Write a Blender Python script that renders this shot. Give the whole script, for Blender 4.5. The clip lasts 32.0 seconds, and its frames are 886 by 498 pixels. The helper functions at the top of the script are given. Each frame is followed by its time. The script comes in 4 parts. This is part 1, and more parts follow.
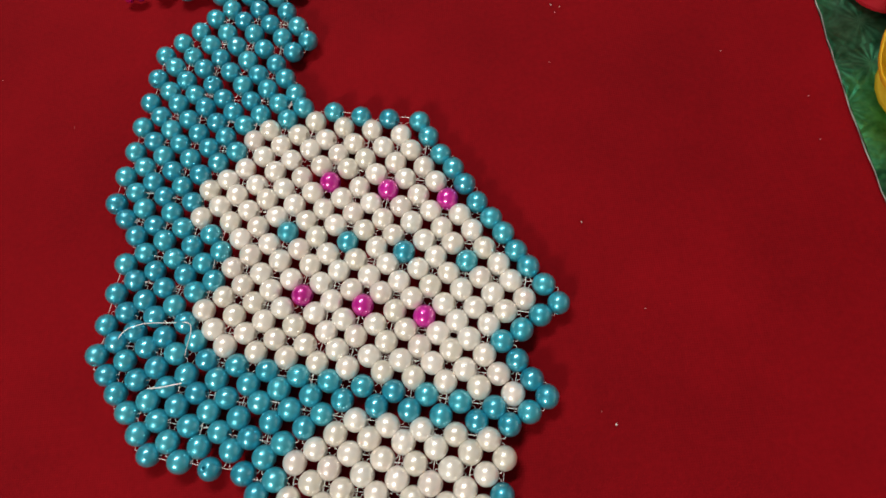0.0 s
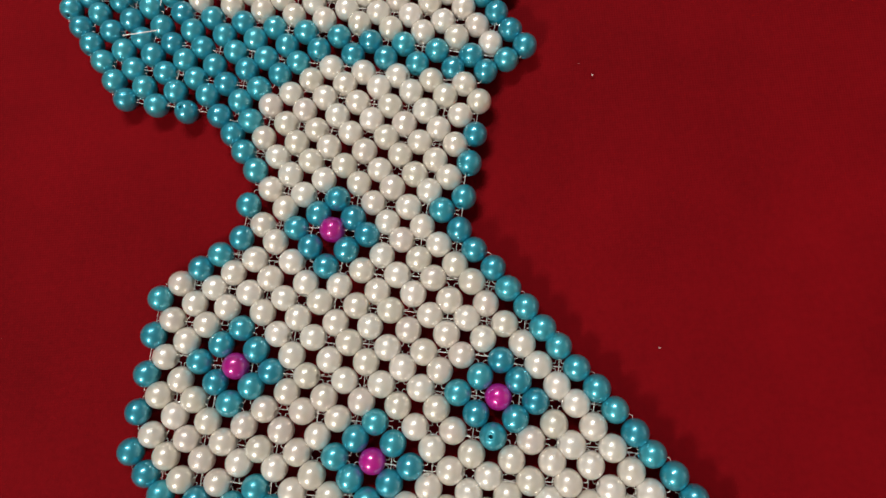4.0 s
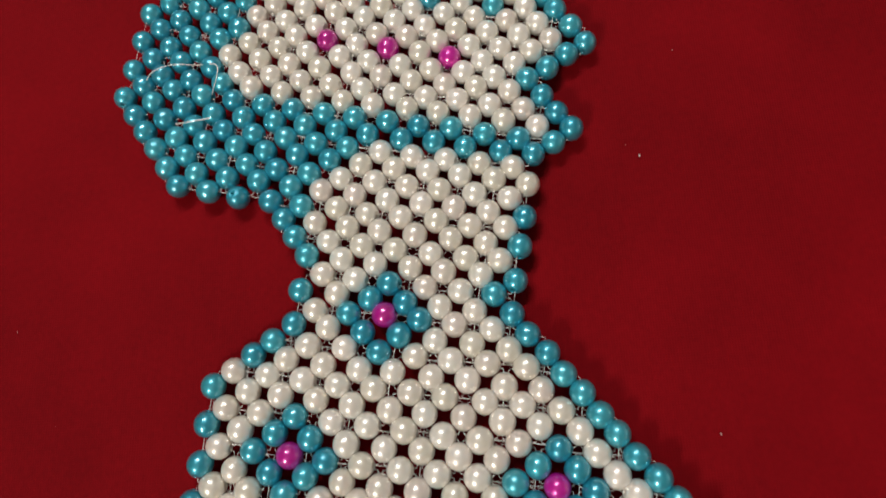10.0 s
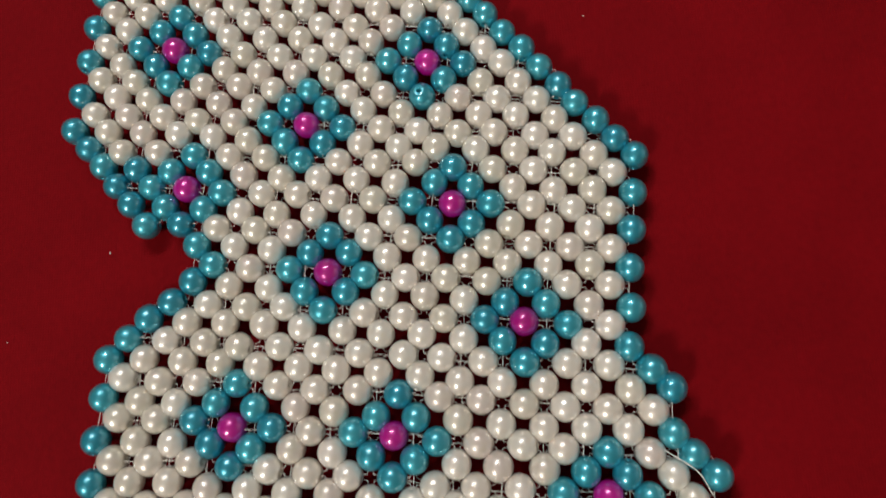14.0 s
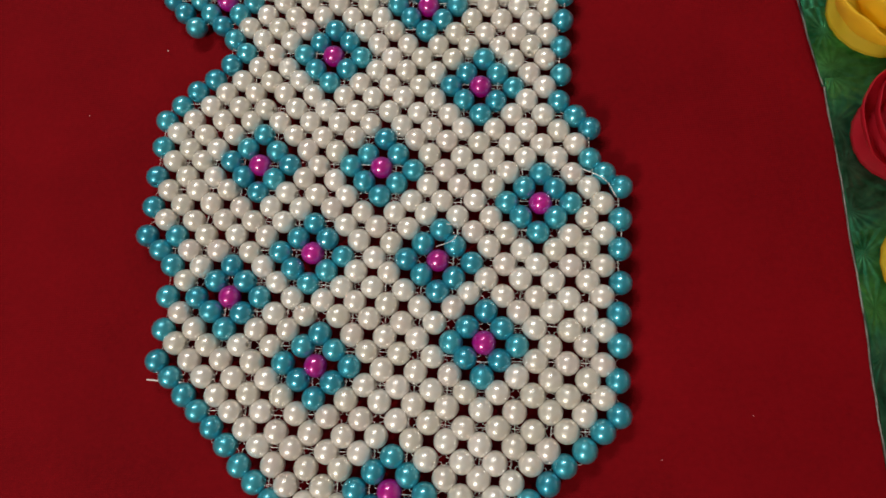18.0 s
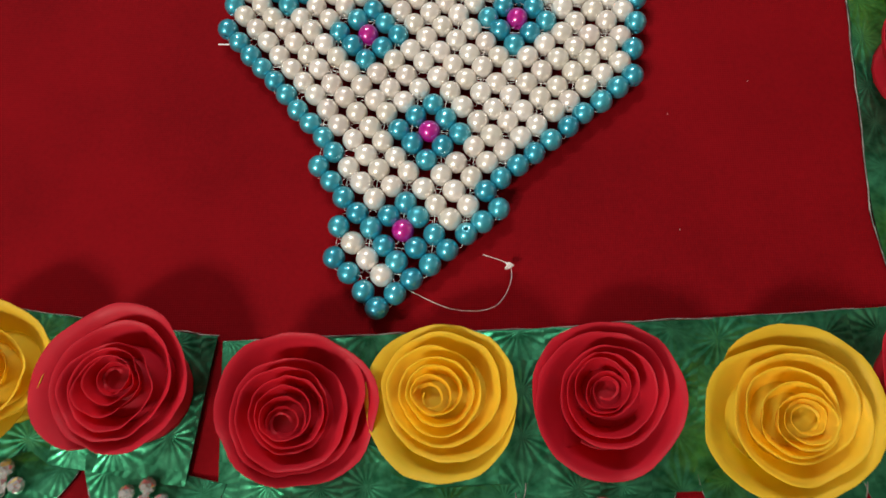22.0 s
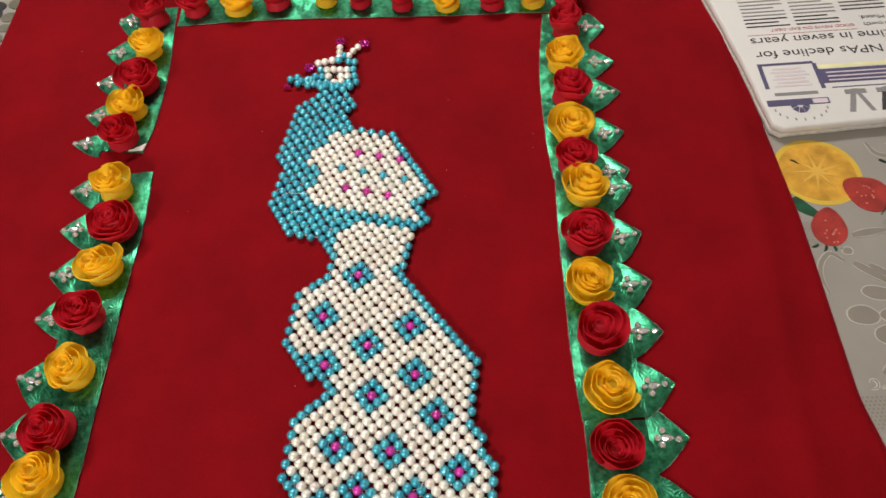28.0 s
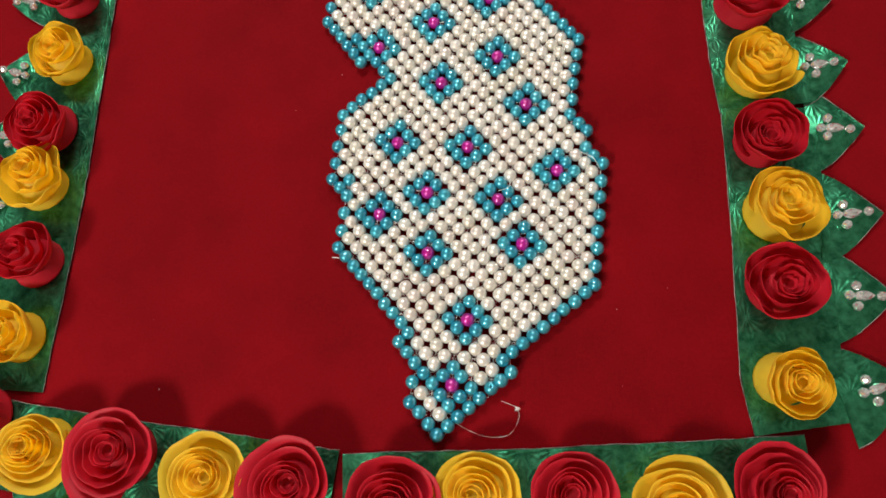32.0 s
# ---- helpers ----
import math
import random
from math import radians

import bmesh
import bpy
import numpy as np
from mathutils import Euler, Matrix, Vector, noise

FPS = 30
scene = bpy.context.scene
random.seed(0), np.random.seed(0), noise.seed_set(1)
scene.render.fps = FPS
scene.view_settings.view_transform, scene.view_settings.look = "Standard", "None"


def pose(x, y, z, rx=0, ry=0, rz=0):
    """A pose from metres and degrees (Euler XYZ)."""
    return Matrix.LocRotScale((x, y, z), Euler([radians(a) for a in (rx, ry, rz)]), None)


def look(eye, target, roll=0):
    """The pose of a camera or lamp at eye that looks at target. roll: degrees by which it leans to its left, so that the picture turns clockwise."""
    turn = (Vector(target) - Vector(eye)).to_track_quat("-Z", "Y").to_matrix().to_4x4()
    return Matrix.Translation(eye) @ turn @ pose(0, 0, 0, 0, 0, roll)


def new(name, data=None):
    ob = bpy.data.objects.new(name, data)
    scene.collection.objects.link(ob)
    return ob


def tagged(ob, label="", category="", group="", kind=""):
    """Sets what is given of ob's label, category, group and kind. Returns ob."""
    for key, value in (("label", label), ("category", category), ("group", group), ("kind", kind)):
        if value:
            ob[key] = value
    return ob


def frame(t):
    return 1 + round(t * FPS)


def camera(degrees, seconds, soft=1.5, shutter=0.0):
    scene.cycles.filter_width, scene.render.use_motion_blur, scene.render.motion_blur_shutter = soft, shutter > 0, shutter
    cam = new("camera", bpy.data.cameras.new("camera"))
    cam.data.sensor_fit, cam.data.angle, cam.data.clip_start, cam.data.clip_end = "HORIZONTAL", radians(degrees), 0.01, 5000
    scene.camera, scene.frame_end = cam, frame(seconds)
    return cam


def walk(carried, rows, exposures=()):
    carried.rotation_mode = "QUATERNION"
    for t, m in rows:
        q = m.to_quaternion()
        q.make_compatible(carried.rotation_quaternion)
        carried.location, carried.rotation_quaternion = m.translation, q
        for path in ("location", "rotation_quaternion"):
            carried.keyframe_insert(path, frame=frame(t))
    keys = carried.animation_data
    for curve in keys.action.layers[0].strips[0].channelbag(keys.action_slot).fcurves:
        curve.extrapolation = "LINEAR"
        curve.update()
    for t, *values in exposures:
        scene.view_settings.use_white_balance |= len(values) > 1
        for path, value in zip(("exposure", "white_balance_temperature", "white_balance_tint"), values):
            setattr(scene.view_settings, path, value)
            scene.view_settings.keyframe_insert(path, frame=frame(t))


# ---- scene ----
cam = camera(67.3, 32.0, shutter=0.4)
PATH = [
    (0, (0.037, 0.014, 0.262), (-0.085, 0.693, -1.615), -15.0),
    (0.5, (0.031, 0.005, 0.258), (-0.099, 0.668, -1.624), -15.2),
    (1, (0.028, -0.007, 0.253), (-0.119, 0.64, -1.634), -17.0),
    (1.5, (0.034, -0.013, 0.241), (-0.159, 0.573, -1.662), -22.0),
    (2, (0.044, -0.027, 0.223), (-0.129, 0.551, -1.684), -20.8),
    (2.5, (0.037, -0.048, 0.223), (-0.133, 0.511, -1.69), -20.1),
    (3, (0.038, -0.065, 0.227), (-0.12, 0.441, -1.701), -20.8),
    (3.5, (0.039, -0.075, 0.237), (-0.103, 0.375, -1.707), -20.2),
    (5.5, (0.038, -0.084, 0.224), (-0.146, 0.302, -1.73), -28.4),
    (6, (0.051, -0.06, 0.247), (-0.169, 0.412, -1.684), -29.3),
    (6.5, (0.03, -0.047, 0.255), (-0.138, 0.517, -1.656), -20.2),
    (7, (0.025, -0.026, 0.252), (-0.144, 0.553, -1.654), -20.3),
    (7.5, (0.021, -0.021, 0.257), (-0.166, 0.588, -1.639), -20.7),
    (8, (0.018, -0.022, 0.256), (-0.15, 0.613, -1.633), -18.5),
    (8.5, (0.017, -0.023, 0.254), (-0.147, 0.599, -1.64), -18.3),
    (9, (0.02, -0.027, 0.255), (-0.184, 0.573, -1.642), -22.0),
    (9.5, (0.02, -0.05, 0.236), (-0.145, 0.539, -1.668), -18.6),
    (10, (0.026, -0.064, 0.24), (-0.149, 0.466, -1.681), -21.8),
    (10.5, (0.029, -0.08, 0.229), (-0.127, 0.369, -1.714), -22.7),
    (11, (0.035, -0.107, 0.219), (-0.122, 0.354, -1.721), -23.6),
    (11.5, (0.034, -0.112, 0.212), (-0.081, 0.291, -1.744), -20.5),
    (12, (0.038, -0.13, 0.207), (-0.093, 0.268, -1.748), -22.6),
    (12.5, (0.049, -0.151, 0.203), (-0.077, 0.265, -1.75), -21.3),
    (13, (0.054, -0.17, 0.212), (-0.079, 0.244, -1.74), -22.3),
    (13.5, (0.052, -0.18, 0.22), (-0.099, 0.25, -1.727), -23.6),
    (14, (0.056, -0.196, 0.217), (-0.09, 0.228, -1.732), -22.9),
    (14.5, (0.058, -0.22, 0.222), (-0.108, 0.211, -1.724), -24.8),
    (15, (0.057, -0.234, 0.23), (-0.122, 0.193, -1.715), -26.2),
    (15.5, (0.05, -0.254, 0.237), (-0.132, 0.181, -1.707), -25.8),
    (17.5, (0.056, -0.301, 0.256), (-0.12, 0.153, -1.684), -24.1),
    (18, (0.067, -0.308, 0.261), (-0.098, 0.174, -1.673), -22.3),
    (18.5, (0.079, -0.315, 0.26), (-0.109, 0.179, -1.669), -24.9),
    (19, (0.072, -0.34, 0.26), (-0.108, 0.144, -1.673), -23.9),
    (19.5, (0.072, -0.365, 0.262), (-0.112, 0.126, -1.668), -23.6),
    (20, (0.067, -0.386, 0.256), (-0.101, 0.115, -1.673), -20.6),
    (20.5, (0.065, -0.403, 0.252), (-0.119, 0.072, -1.682), -23.4),
    (21, (0.06, -0.416, 0.253), (-0.111, 0.063, -1.682), -21.3),
    (21.5, (0.054, -0.432, 0.246), (-0.1, 0.054, -1.688), -18.5),
    (22, (0.047, -0.455, 0.263), (-0.102, 0.06, -1.664), -16.4),
    (22.5, (0.046, -0.464, 0.269), (-0.092, 0.065, -1.655), -15.1),
    (23, (0.049, -0.463, 0.267), (-0.083, 0.058, -1.659), -14.9),
    (23.5, (0.049, -0.452, 0.27), (-0.084, 0.049, -1.662), -15.9),
    (24, (0.06, -0.409, 0.316), (-0.129, 0.165, -1.591), -20.4),
    (24.5, (0.054, -0.412, 0.402), (0.021, 0.264, -1.48), -4.9),
    (26.5, (0.129, -0.426, 0.567), (0.03, 0.391, -1.255), -8.9),
    (27, (0.124, -0.406, 0.593), (0.068, 0.533, -1.172), -5.6),
    (27.5, (0.125, -0.38, 0.63), (0.015, 0.633, -1.091), -8.7),
    (28, (0.107, -0.354, 0.629), (0.012, 0.644, -1.102), -7.1),
    (28.5, (0.077, -0.329, 0.609), (-0.049, 0.573, -1.172), -8.5),
    (29, (0.055, -0.331, 0.577), (-0.087, 0.476, -1.247), -8.9),
    (29.5, (0.063, -0.335, 0.546), (-0.129, 0.401, -1.304), -14.0),
    (30, (0.063, -0.342, 0.53), (-0.137, 0.374, -1.327), -15.2),
    (30.5, (0.049, -0.365, 0.519), (-0.152, 0.336, -1.343), -15.1),
    (31, (0.053, -0.384, 0.482), (-0.159, 0.221, -1.413), -19.5),
    (31.5, (0.041, -0.395, 0.465), (-0.122, 0.15, -1.453), -17.0),
    (32, (0.051, -0.41, 0.451), (-0.151, 0.129, -1.464), -20.9),
]
EXPOSURES = ((0, -0.12), (1, -0.22), (2, -0.3), (7, -0.33), (8.5, -0.3), (10, -0.38), (12, -0.54), (14, -0.56), (19, -0.54), (20, -0.45), (21.5, -0.18), (23, -0.12), (24, -0.05), (26.5, 0.04), (27.5, 0.08), (29, 0.08), (32, 0.0))
walk(cam, [(t, look(eye, target, roll)) for t, eye, target, roll in PATH], exposures=EXPOSURES)

# ---- light ----
world = bpy.data.worlds.new("room_world")
scene.world = world
world.use_nodes = True
world.node_tree.nodes["Background"].inputs[0].default_value = (1.0, 0.93, 0.85, 1)
world.node_tree.nodes["Background"].inputs[1].default_value = 0.12


def lamp(name, kind, place, target, watts, colour, size, size_y=0.0):
    data = bpy.data.lights.new(name, kind)
    data.energy, data.color = watts, colour
    if kind == "AREA":
        data.shape, data.size, data.size_y = "RECTANGLE", size, size_y or size
    else:
        data.shadow_soft_size = size
    ob = new(name, data)
    ob.matrix_world = look(place, target)
    return ob


# a lamp on the wall behind the walker, a tube light under the ceiling, and an added fill panel low in the east to
# brighten the right-hand foil
lamp("wall_lamp", "AREA", (-1.05, -1.65, 1.50), (-0.05, -0.1, 0.0), 42.0, (1.0, 0.93, 0.83), 0.40)
lamp("tube_light", "AREA", (-0.30, 1.12, 1.86), (-0.15, 0.75, 0.0), 38.0, (1.0, 0.97, 0.94), 1.0, 0.26)
lamp("east_fill_light", "AREA", (1.88, 0.05, 0.55), (0.0, 0.0, 0.2), 1.2, (0.97, 1.0, 0.97), 0.9, 0.5)


# ---- materials ----
def material(name):
    m = bpy.data.materials.new(name)
    m.use_nodes = True
    nt = m.node_tree
    return m, nt, nt.nodes["Principled BSDF"]


def node(nt, kind, **values):
    n = nt.nodes.new(kind)
    for key, value in values.items():
        n.inputs[key].default_value = value
    return n


def ramp(nt, fac, stops):
    n = nt.nodes.new("ShaderNodeValToRGB")
    while len(n.color_ramp.elements) < len(stops):
        n.color_ramp.elements.new(0.5)
    for e, (p, c) in zip(n.color_ramp.elements, stops):
        e.position, e.color = p, (*c, 1)
    nt.links.new(fac, n.inputs[0])
    return n.outputs[0]


def bump(nt, bsdf, height, strength, distance):
    b = node(nt, "ShaderNodeBump", Strength=strength, Distance=distance)
    nt.links.new(height, b.inputs["Height"])
    nt.links.new(b.outputs[0], bsdf.inputs["Normal"])
    return b


def coords(nt):
    return nt.nodes.new("ShaderNodeTexCoord").outputs["Object"]


def noise_tex(nt, co, scale, detail=3.0, rough=0.55):
    n = node(nt, "ShaderNodeTexNoise", Scale=scale, Detail=detail, Roughness=rough)
    nt.links.new(co, n.inputs["Vector"])
    return n.outputs["Fac"]


def pearl(name, tints, metal, rough, coat, glow=0.0, ior=1.6):
    """A lacquered pearl bead: the tint differs from bead to bead, and drifts a little over each."""
    m, nt, b = material(name)
    info = nt.nodes.new("ShaderNodeObjectInfo")
    drift = node(nt, "ShaderNodeMath")
    drift.operation = "MULTIPLY_ADD"
    drift.inputs[1].default_value, drift.inputs[2].default_value = 0.5, -0.25
    nt.links.new(noise_tex(nt, coords(nt), 1.1, 2), drift.inputs[0])
    mix = node(nt, "ShaderNodeMath")
    nt.links.new(info.outputs["Random"], mix.inputs[0])
    nt.links.new(drift.outputs[0], mix.inputs[1])
    nt.links.new(ramp(nt, mix.outputs[0], [(k / (len(tints) - 1), c) for k, c in enumerate(tints)]), b.inputs["Base Color"])
    fine = noise_tex(nt, coords(nt), 2.2, 2)
    r = node(nt, "ShaderNodeMapRange")
    r.inputs["To Min"].default_value, r.inputs["To Max"].default_value = rough - 0.06, rough + 0.08
    nt.links.new(fine, r.inputs[0])
    nt.links.new(r.outputs[0], b.inputs["Roughness"])
    b.inputs["Metallic"].default_value = metal
    b.inputs["IOR"].default_value = ior
    b.inputs["Coat Weight"].default_value = coat
    b.inputs["Coat Roughness"].default_value = 0.12
    b.inputs["Coat IOR"].default_value = 1.75
    b.inputs["Subsurface Weight"].default_value = glow
    b.inputs["Subsurface Radius"].default_value = (1.0, 0.9, 0.8)
    b.inputs["Subsurface Scale"].default_value = 0.0035
    return m


PEARL = {
    "W": pearl("ivory_pearl", ((0.745, 0.667, 0.620), (0.705, 0.677, 0.588), (0.79, 0.730, 0.662), (0.767, 0.750, 0.688), (0.84, 0.782, 0.725)), 0.30, 0.36, 0.95, 0.55),
    "B": pearl("turquoise_pearl", ((0.014, 0.30, 0.43), (0.030, 0.37, 0.49), (0.050, 0.43, 0.54)), 0.55, 0.38, 0.95, 0.1),
    "M": pearl("magenta_pearl", ((0.46, 0.0, 0.25), (0.60, 0.004, 0.34)), 0.30, 0.30, 0.9, 0.4),
}


def crystal_material(name, colour, metal):
    m, nt, b = material(name)
    b.inputs["Base Color"].default_value = (*colour, 1)
    b.inputs["Metallic"].default_value = metal
    b.inputs["Roughness"].default_value = 0.04
    b.inputs["Coat Weight"].default_value = 1.0
    b.inputs["Coat Roughness"].default_value = 0.02
    b.inputs["Transmission Weight"].default_value = 0.35
    return m


GEM = crystal_material("clear_rhinestone", (0.98, 0.98, 0.97), 0.62)
PINK_GEM = crystal_material("pink_crystal", (0.70, 0.02, 0.36), 0.7)


def red_cloth_material():
    m, nt, b = material("red_cotton")
    co = coords(nt)
    big = noise_tex(nt, co, 9.0, 6, 0.65)
    small = noise_tex(nt, co, 420.0, 2, 0.6)
    mix = node(nt, "ShaderNodeMath", )
    mix.operation = "MULTIPLY_ADD"
    mix.inputs[1].default_value = 0.35
    nt.links.new(small, mix.inputs[0])
    nt.links.new(big, mix.inputs[2])
    nt.links.new(ramp(nt, mix.outputs[0], [(0.35, (0.115, 0.0010, 0.0030)), (0.95, (0.215, 0.0022, 0.0056))]), b.inputs["Base Color"])
    b.inputs["Roughness"].default_value = 0.82
    b.inputs["Specular IOR Level"].default_value = 0.06
    b.inputs["Sheen Weight"].default_value = 0.30
    b.inputs["Sheen Roughness"].default_value = 0.4
    b.inputs["Sheen Tint"].default_value = (1.0, 0.04, 0.07, 1)
    weave = []
    for axis in ("X", "Y"):
        w = node(nt, "ShaderNodeTexWave", Scale=330.0, Distortion=0.6)
        w.bands_direction = axis
        nt.links.new(co, w.inputs["Vector"])
        weave.append(w.outputs["Fac"])
    add = nt.nodes.new("ShaderNodeMath")
    nt.links.new(weave[0], add.inputs[0])
    nt.links.new(weave[1], add.inputs[1])
    bump(nt, b, add.outputs[0], 0.12, 0.0003)
    return m


def paper(name, dark, light, through_colour, glow=0.14):
    m, nt, b = material(name)
    co = coords(nt)
    f = noise_tex(nt, co, 60.0, 4)
    info = nt.nodes.new("ShaderNodeObjectInfo")
    mix = node(nt, "ShaderNodeMath")
    mix.operation = "MULTIPLY_ADD"
    mix.inputs[1].default_value = 0.5
    nt.links.new(info.outputs["Random"], mix.inputs[0])
    nt.links.new(f, mix.inputs[2])
    nt.links.new(ramp(nt, mix.outputs[0], [(0.3, dark), (1.0, light)]), b.inputs["Base Color"])
    b.inputs["Roughness"].default_value = 0.52
    b.inputs["Specular IOR Level"].default_value = 0.34
    bump(nt, b, noise_tex(nt, co, 900.0, 3), 0.15, 0.0002)
    see = node(nt, "ShaderNodeBsdfTranslucent")
    see.inputs[0].default_value = (*through_colour, 1)
    mixer = nt.nodes.new("ShaderNodeMixShader")
    mixer.inputs[0].default_value = glow
    out = nt.nodes["Material Output"]
    nt.links.new(b.outputs[0], mixer.inputs[1])
    nt.links.new(see.outputs[0], mixer.inputs[2])
    nt.links.new(mixer.outputs[0], out.inputs[0])
    return m


PAPER = {
    "R": paper("red_paper", (0.55, 0.012, 0.030), (0.67, 0.022, 0.048), (0.84, 0.016, 0.040), 0.45),
    "Y": paper("yellow_paper", (0.96, 0.70, 0.045), (0.99, 0.79, 0.085), (1.0, 0.78, 0.05), 0.60),
}


def foil_material():
    """Green metallised foil: tiny embossed facets that each glint their own way, over soft dents."""
    m, nt, b = material("green_foil")
    co = coords(nt)
    warp = noise_tex(nt, co, 180.0, 2)
    geo = nt.nodes.new("ShaderNodeNewGeometry")
    # bursts of embossed rays, each tile about two centimetres
    tile = node(nt, "ShaderNodeTexVoronoi", Scale=52.0, Randomness=0.25)
    nt.links.new(co, tile.inputs["Vector"])
    away = nt.nodes.new("ShaderNodeVectorMath")
    away.operation = "SUBTRACT"
    nt.links.new(co, away.inputs[0])
    nt.links.new(tile.outputs["Position"], away.inputs[1])
    sep = nt.nodes.new("ShaderNodeSeparateXYZ")
    nt.links.new(away.outputs[0], sep.inputs[0])

    def math_node(kind, a, b=None):
        n = nt.nodes.new("ShaderNodeMath")
        n.operation = kind
        for slot, value in ((0, a), (1, b)):
            if isinstance(value, float):
                n.inputs[slot].default_value = value
            elif value is not None:
                nt.links.new(value, n.inputs[slot])
        return n.outputs[0]

    angle = math_node("ARCTAN2", sep.outputs[1], sep.outputs[0])
    ray = math_node("MULTIPLY", math_node("SINE", math_node("MULTIPLY", angle, 16.0)), 0.12)
    lean = nt.nodes.new("ShaderNodeCombineXYZ")
    nt.links.new(math_node("MULTIPLY", math_node("SINE", angle), math_node("MULTIPLY", ray, -1.0)), lean.inputs[0])
    nt.links.new(math_node("MULTIPLY", math_node("COSINE", angle), ray), lean.inputs[1])
    first = nt.nodes.new("ShaderNodeVectorMath")
    nt.links.new(geo.outputs["Normal"], first.inputs[0])
    nt.links.new(lean.outputs[0], first.inputs[1])
    normal = first.outputs[0]
    for scale, amount, squeeze in ((850.0, 0.06, (1.0, 1.0, 1.0)), (260.0, 0.14, (1.0, 0.6, 1.0)), (75.0, 0.40, (1.0, 0.45, 1.0)), (24.0, 0.62, (1.0, 0.8, 1.0))):
        mp = node(nt, "ShaderNodeMapping")
        mp.inputs["Scale"].default_value = squeeze
        nt.links.new(co, mp.inputs["Vector"])
        if scale > 300:
            cell = node(nt, "ShaderNodeTexVoronoi", Scale=scale)
            colour = cell.outputs["Color"]
        else:
            cell = node(nt, "ShaderNodeTexNoise", Scale=scale, Detail=2.0)
            colour = cell.outputs["Color"]
        nt.links.new(mp.outputs[0], cell.inputs["Vector"])
        shift = nt.nodes.new("ShaderNodeVectorMath")
        shift.operation = "MULTIPLY_ADD"
        shift.inputs[1].default_value = (amount, amount, amount * 0.3)
        shift.inputs[2].default_value = (-amount / 2, -amount / 2, -amount * 0.15)
        nt.links.new(colour, shift.inputs[0])
        add = nt.nodes.new("ShaderNodeVectorMath")
        nt.links.new(normal, add.inputs[0])
        nt.links.new(shift.outputs[0], add.inputs[1])
        normal = add.outputs[0]
    unit = nt.nodes.new("ShaderNodeVectorMath")
    unit.operation = "NORMALIZE"
    nt.links.new(normal, unit.inputs[0])
    nt.links.new(unit.outputs[0], b.inputs["Normal"])
    nt.links.new(ramp(nt, warp, [(0.3, (0.015, 0.160, 0.072)), (0.7, (0.072, 0.405, 0.215))]), b.inputs["Base Color"])
    b.inputs["Metallic"].default_value = 0.93
    b.inputs["Roughness"].default_value = 0.33
    b.inputs["Coat Weight"].default_value = 0.30
    b.inputs["Coat Roughness"].default_value = 0.14
    return m


def plain(name, colour, rough=0.6, metal=0.0, vary=0.12, scale=30.0, bump_by=0.0, bump_scale=200.0):
    m, nt, b = material(name)
    co = coords(nt)
    low = tuple(c * (1 - vary) for c in colour)
    high = tuple(min(1.0, c * (1 + vary)) for c in colour)
    nt.links.new(ramp(nt, noise_tex(nt, co, scale, 4), [(0.3, low), (0.7, high)]), b.inputs["Base Color"])
    b.inputs["Roughness"].default_value, b.inputs["Metallic"].default_value = rough, metal
    if bump_by:
        bump(nt, b, noise_tex(nt, co, bump_scale, 3), bump_by, 0.001)
    return m


def thread_material(name, colour):
    m, nt, b = material(name)
    b.inputs["Base Color"].default_value = (*colour, 1)
    b.inputs["Roughness"].default_value = 0.25
    return m


RED_CLOTH = red_cloth_material()
FOIL = foil_material()
CARD = plain("white_card", (0.20, 0.20, 0.18), 0.6, 0.0, 0.9, 130.0)
THREAD = thread_material("nylon_thread", (0.84, 0.80, 0.76))
BLACK_BEAD = plain("black_bead", (0.012, 0.011, 0.012), 0.25)
OILCLOTH = plain("ivory_oilcloth", (0.270, 0.248, 0.220), 0.38, 0.0, 0.06, 12.0, 0.05, 90.0)
PRINT_RIM = plain("pale_print_rim", (0.42, 0.395, 0.35), 0.4, 0.0, 0.05)
PRINT_PINK = plain("pink_print", (0.62, 0.26, 0.20), 0.4, 0.0, 0.1)
PRINT_LEAF_DARK = plain("dark_leaf_print", (0.008, 0.022, 0.012), 0.4, 0.0, 0.3)
PRINT_LEAF_PALE = plain("pale_leaf_print", (0.10, 0.22, 0.13), 0.4, 0.0, 0.3)
PRINT_GREY = plain("grey_print", (0.215, 0.19, 0.162), 0.4, 0.0, 0.08)
PRINT_WHITE = plain("white_print", (0.74, 0.71, 0.66), 0.4, 0.0, 0.05)
PRINT_DARK = plain("dark_print", (0.030, 0.030, 0.032), 0.4, 0.0, 0.2)
PRINT_OLIVE = plain("olive_print", (0.13, 0.12, 0.09), 0.4, 0.0, 0.2)
PRINT_GREEN = plain("green_leaf_print", (0.010, 0.060, 0.028), 0.4, 0.0, 0.5, 60.0)
PRINT_ORANGE = plain("orange_print", (0.52, 0.27, 0.032), 0.4, 0.0, 0.3, 55.0)
PRINT_PEEL = plain("orange_peel_print", (0.55, 0.36, 0.045), 0.4, 0.0, 0.10)
PRINT_PITH = plain("orange_pith_print", (0.60, 0.35, 0.06), 0.4, 0.0, 0.10)
PRINT_RED = plain("strawberry_print", (0.29, 0.028, 0.022), 0.4, 0.0, 0.35, 60.0)
PRINT_YELLOW = plain("lemon_print", (0.75, 0.55, 0.02), 0.4, 0.0, 0.2, 40.0)
NEWSPRINT = plain("newsprint", (0.57, 0.55, 0.53), 0.85, 0.0, 0.05, 8.0, 0.08, 300.0)
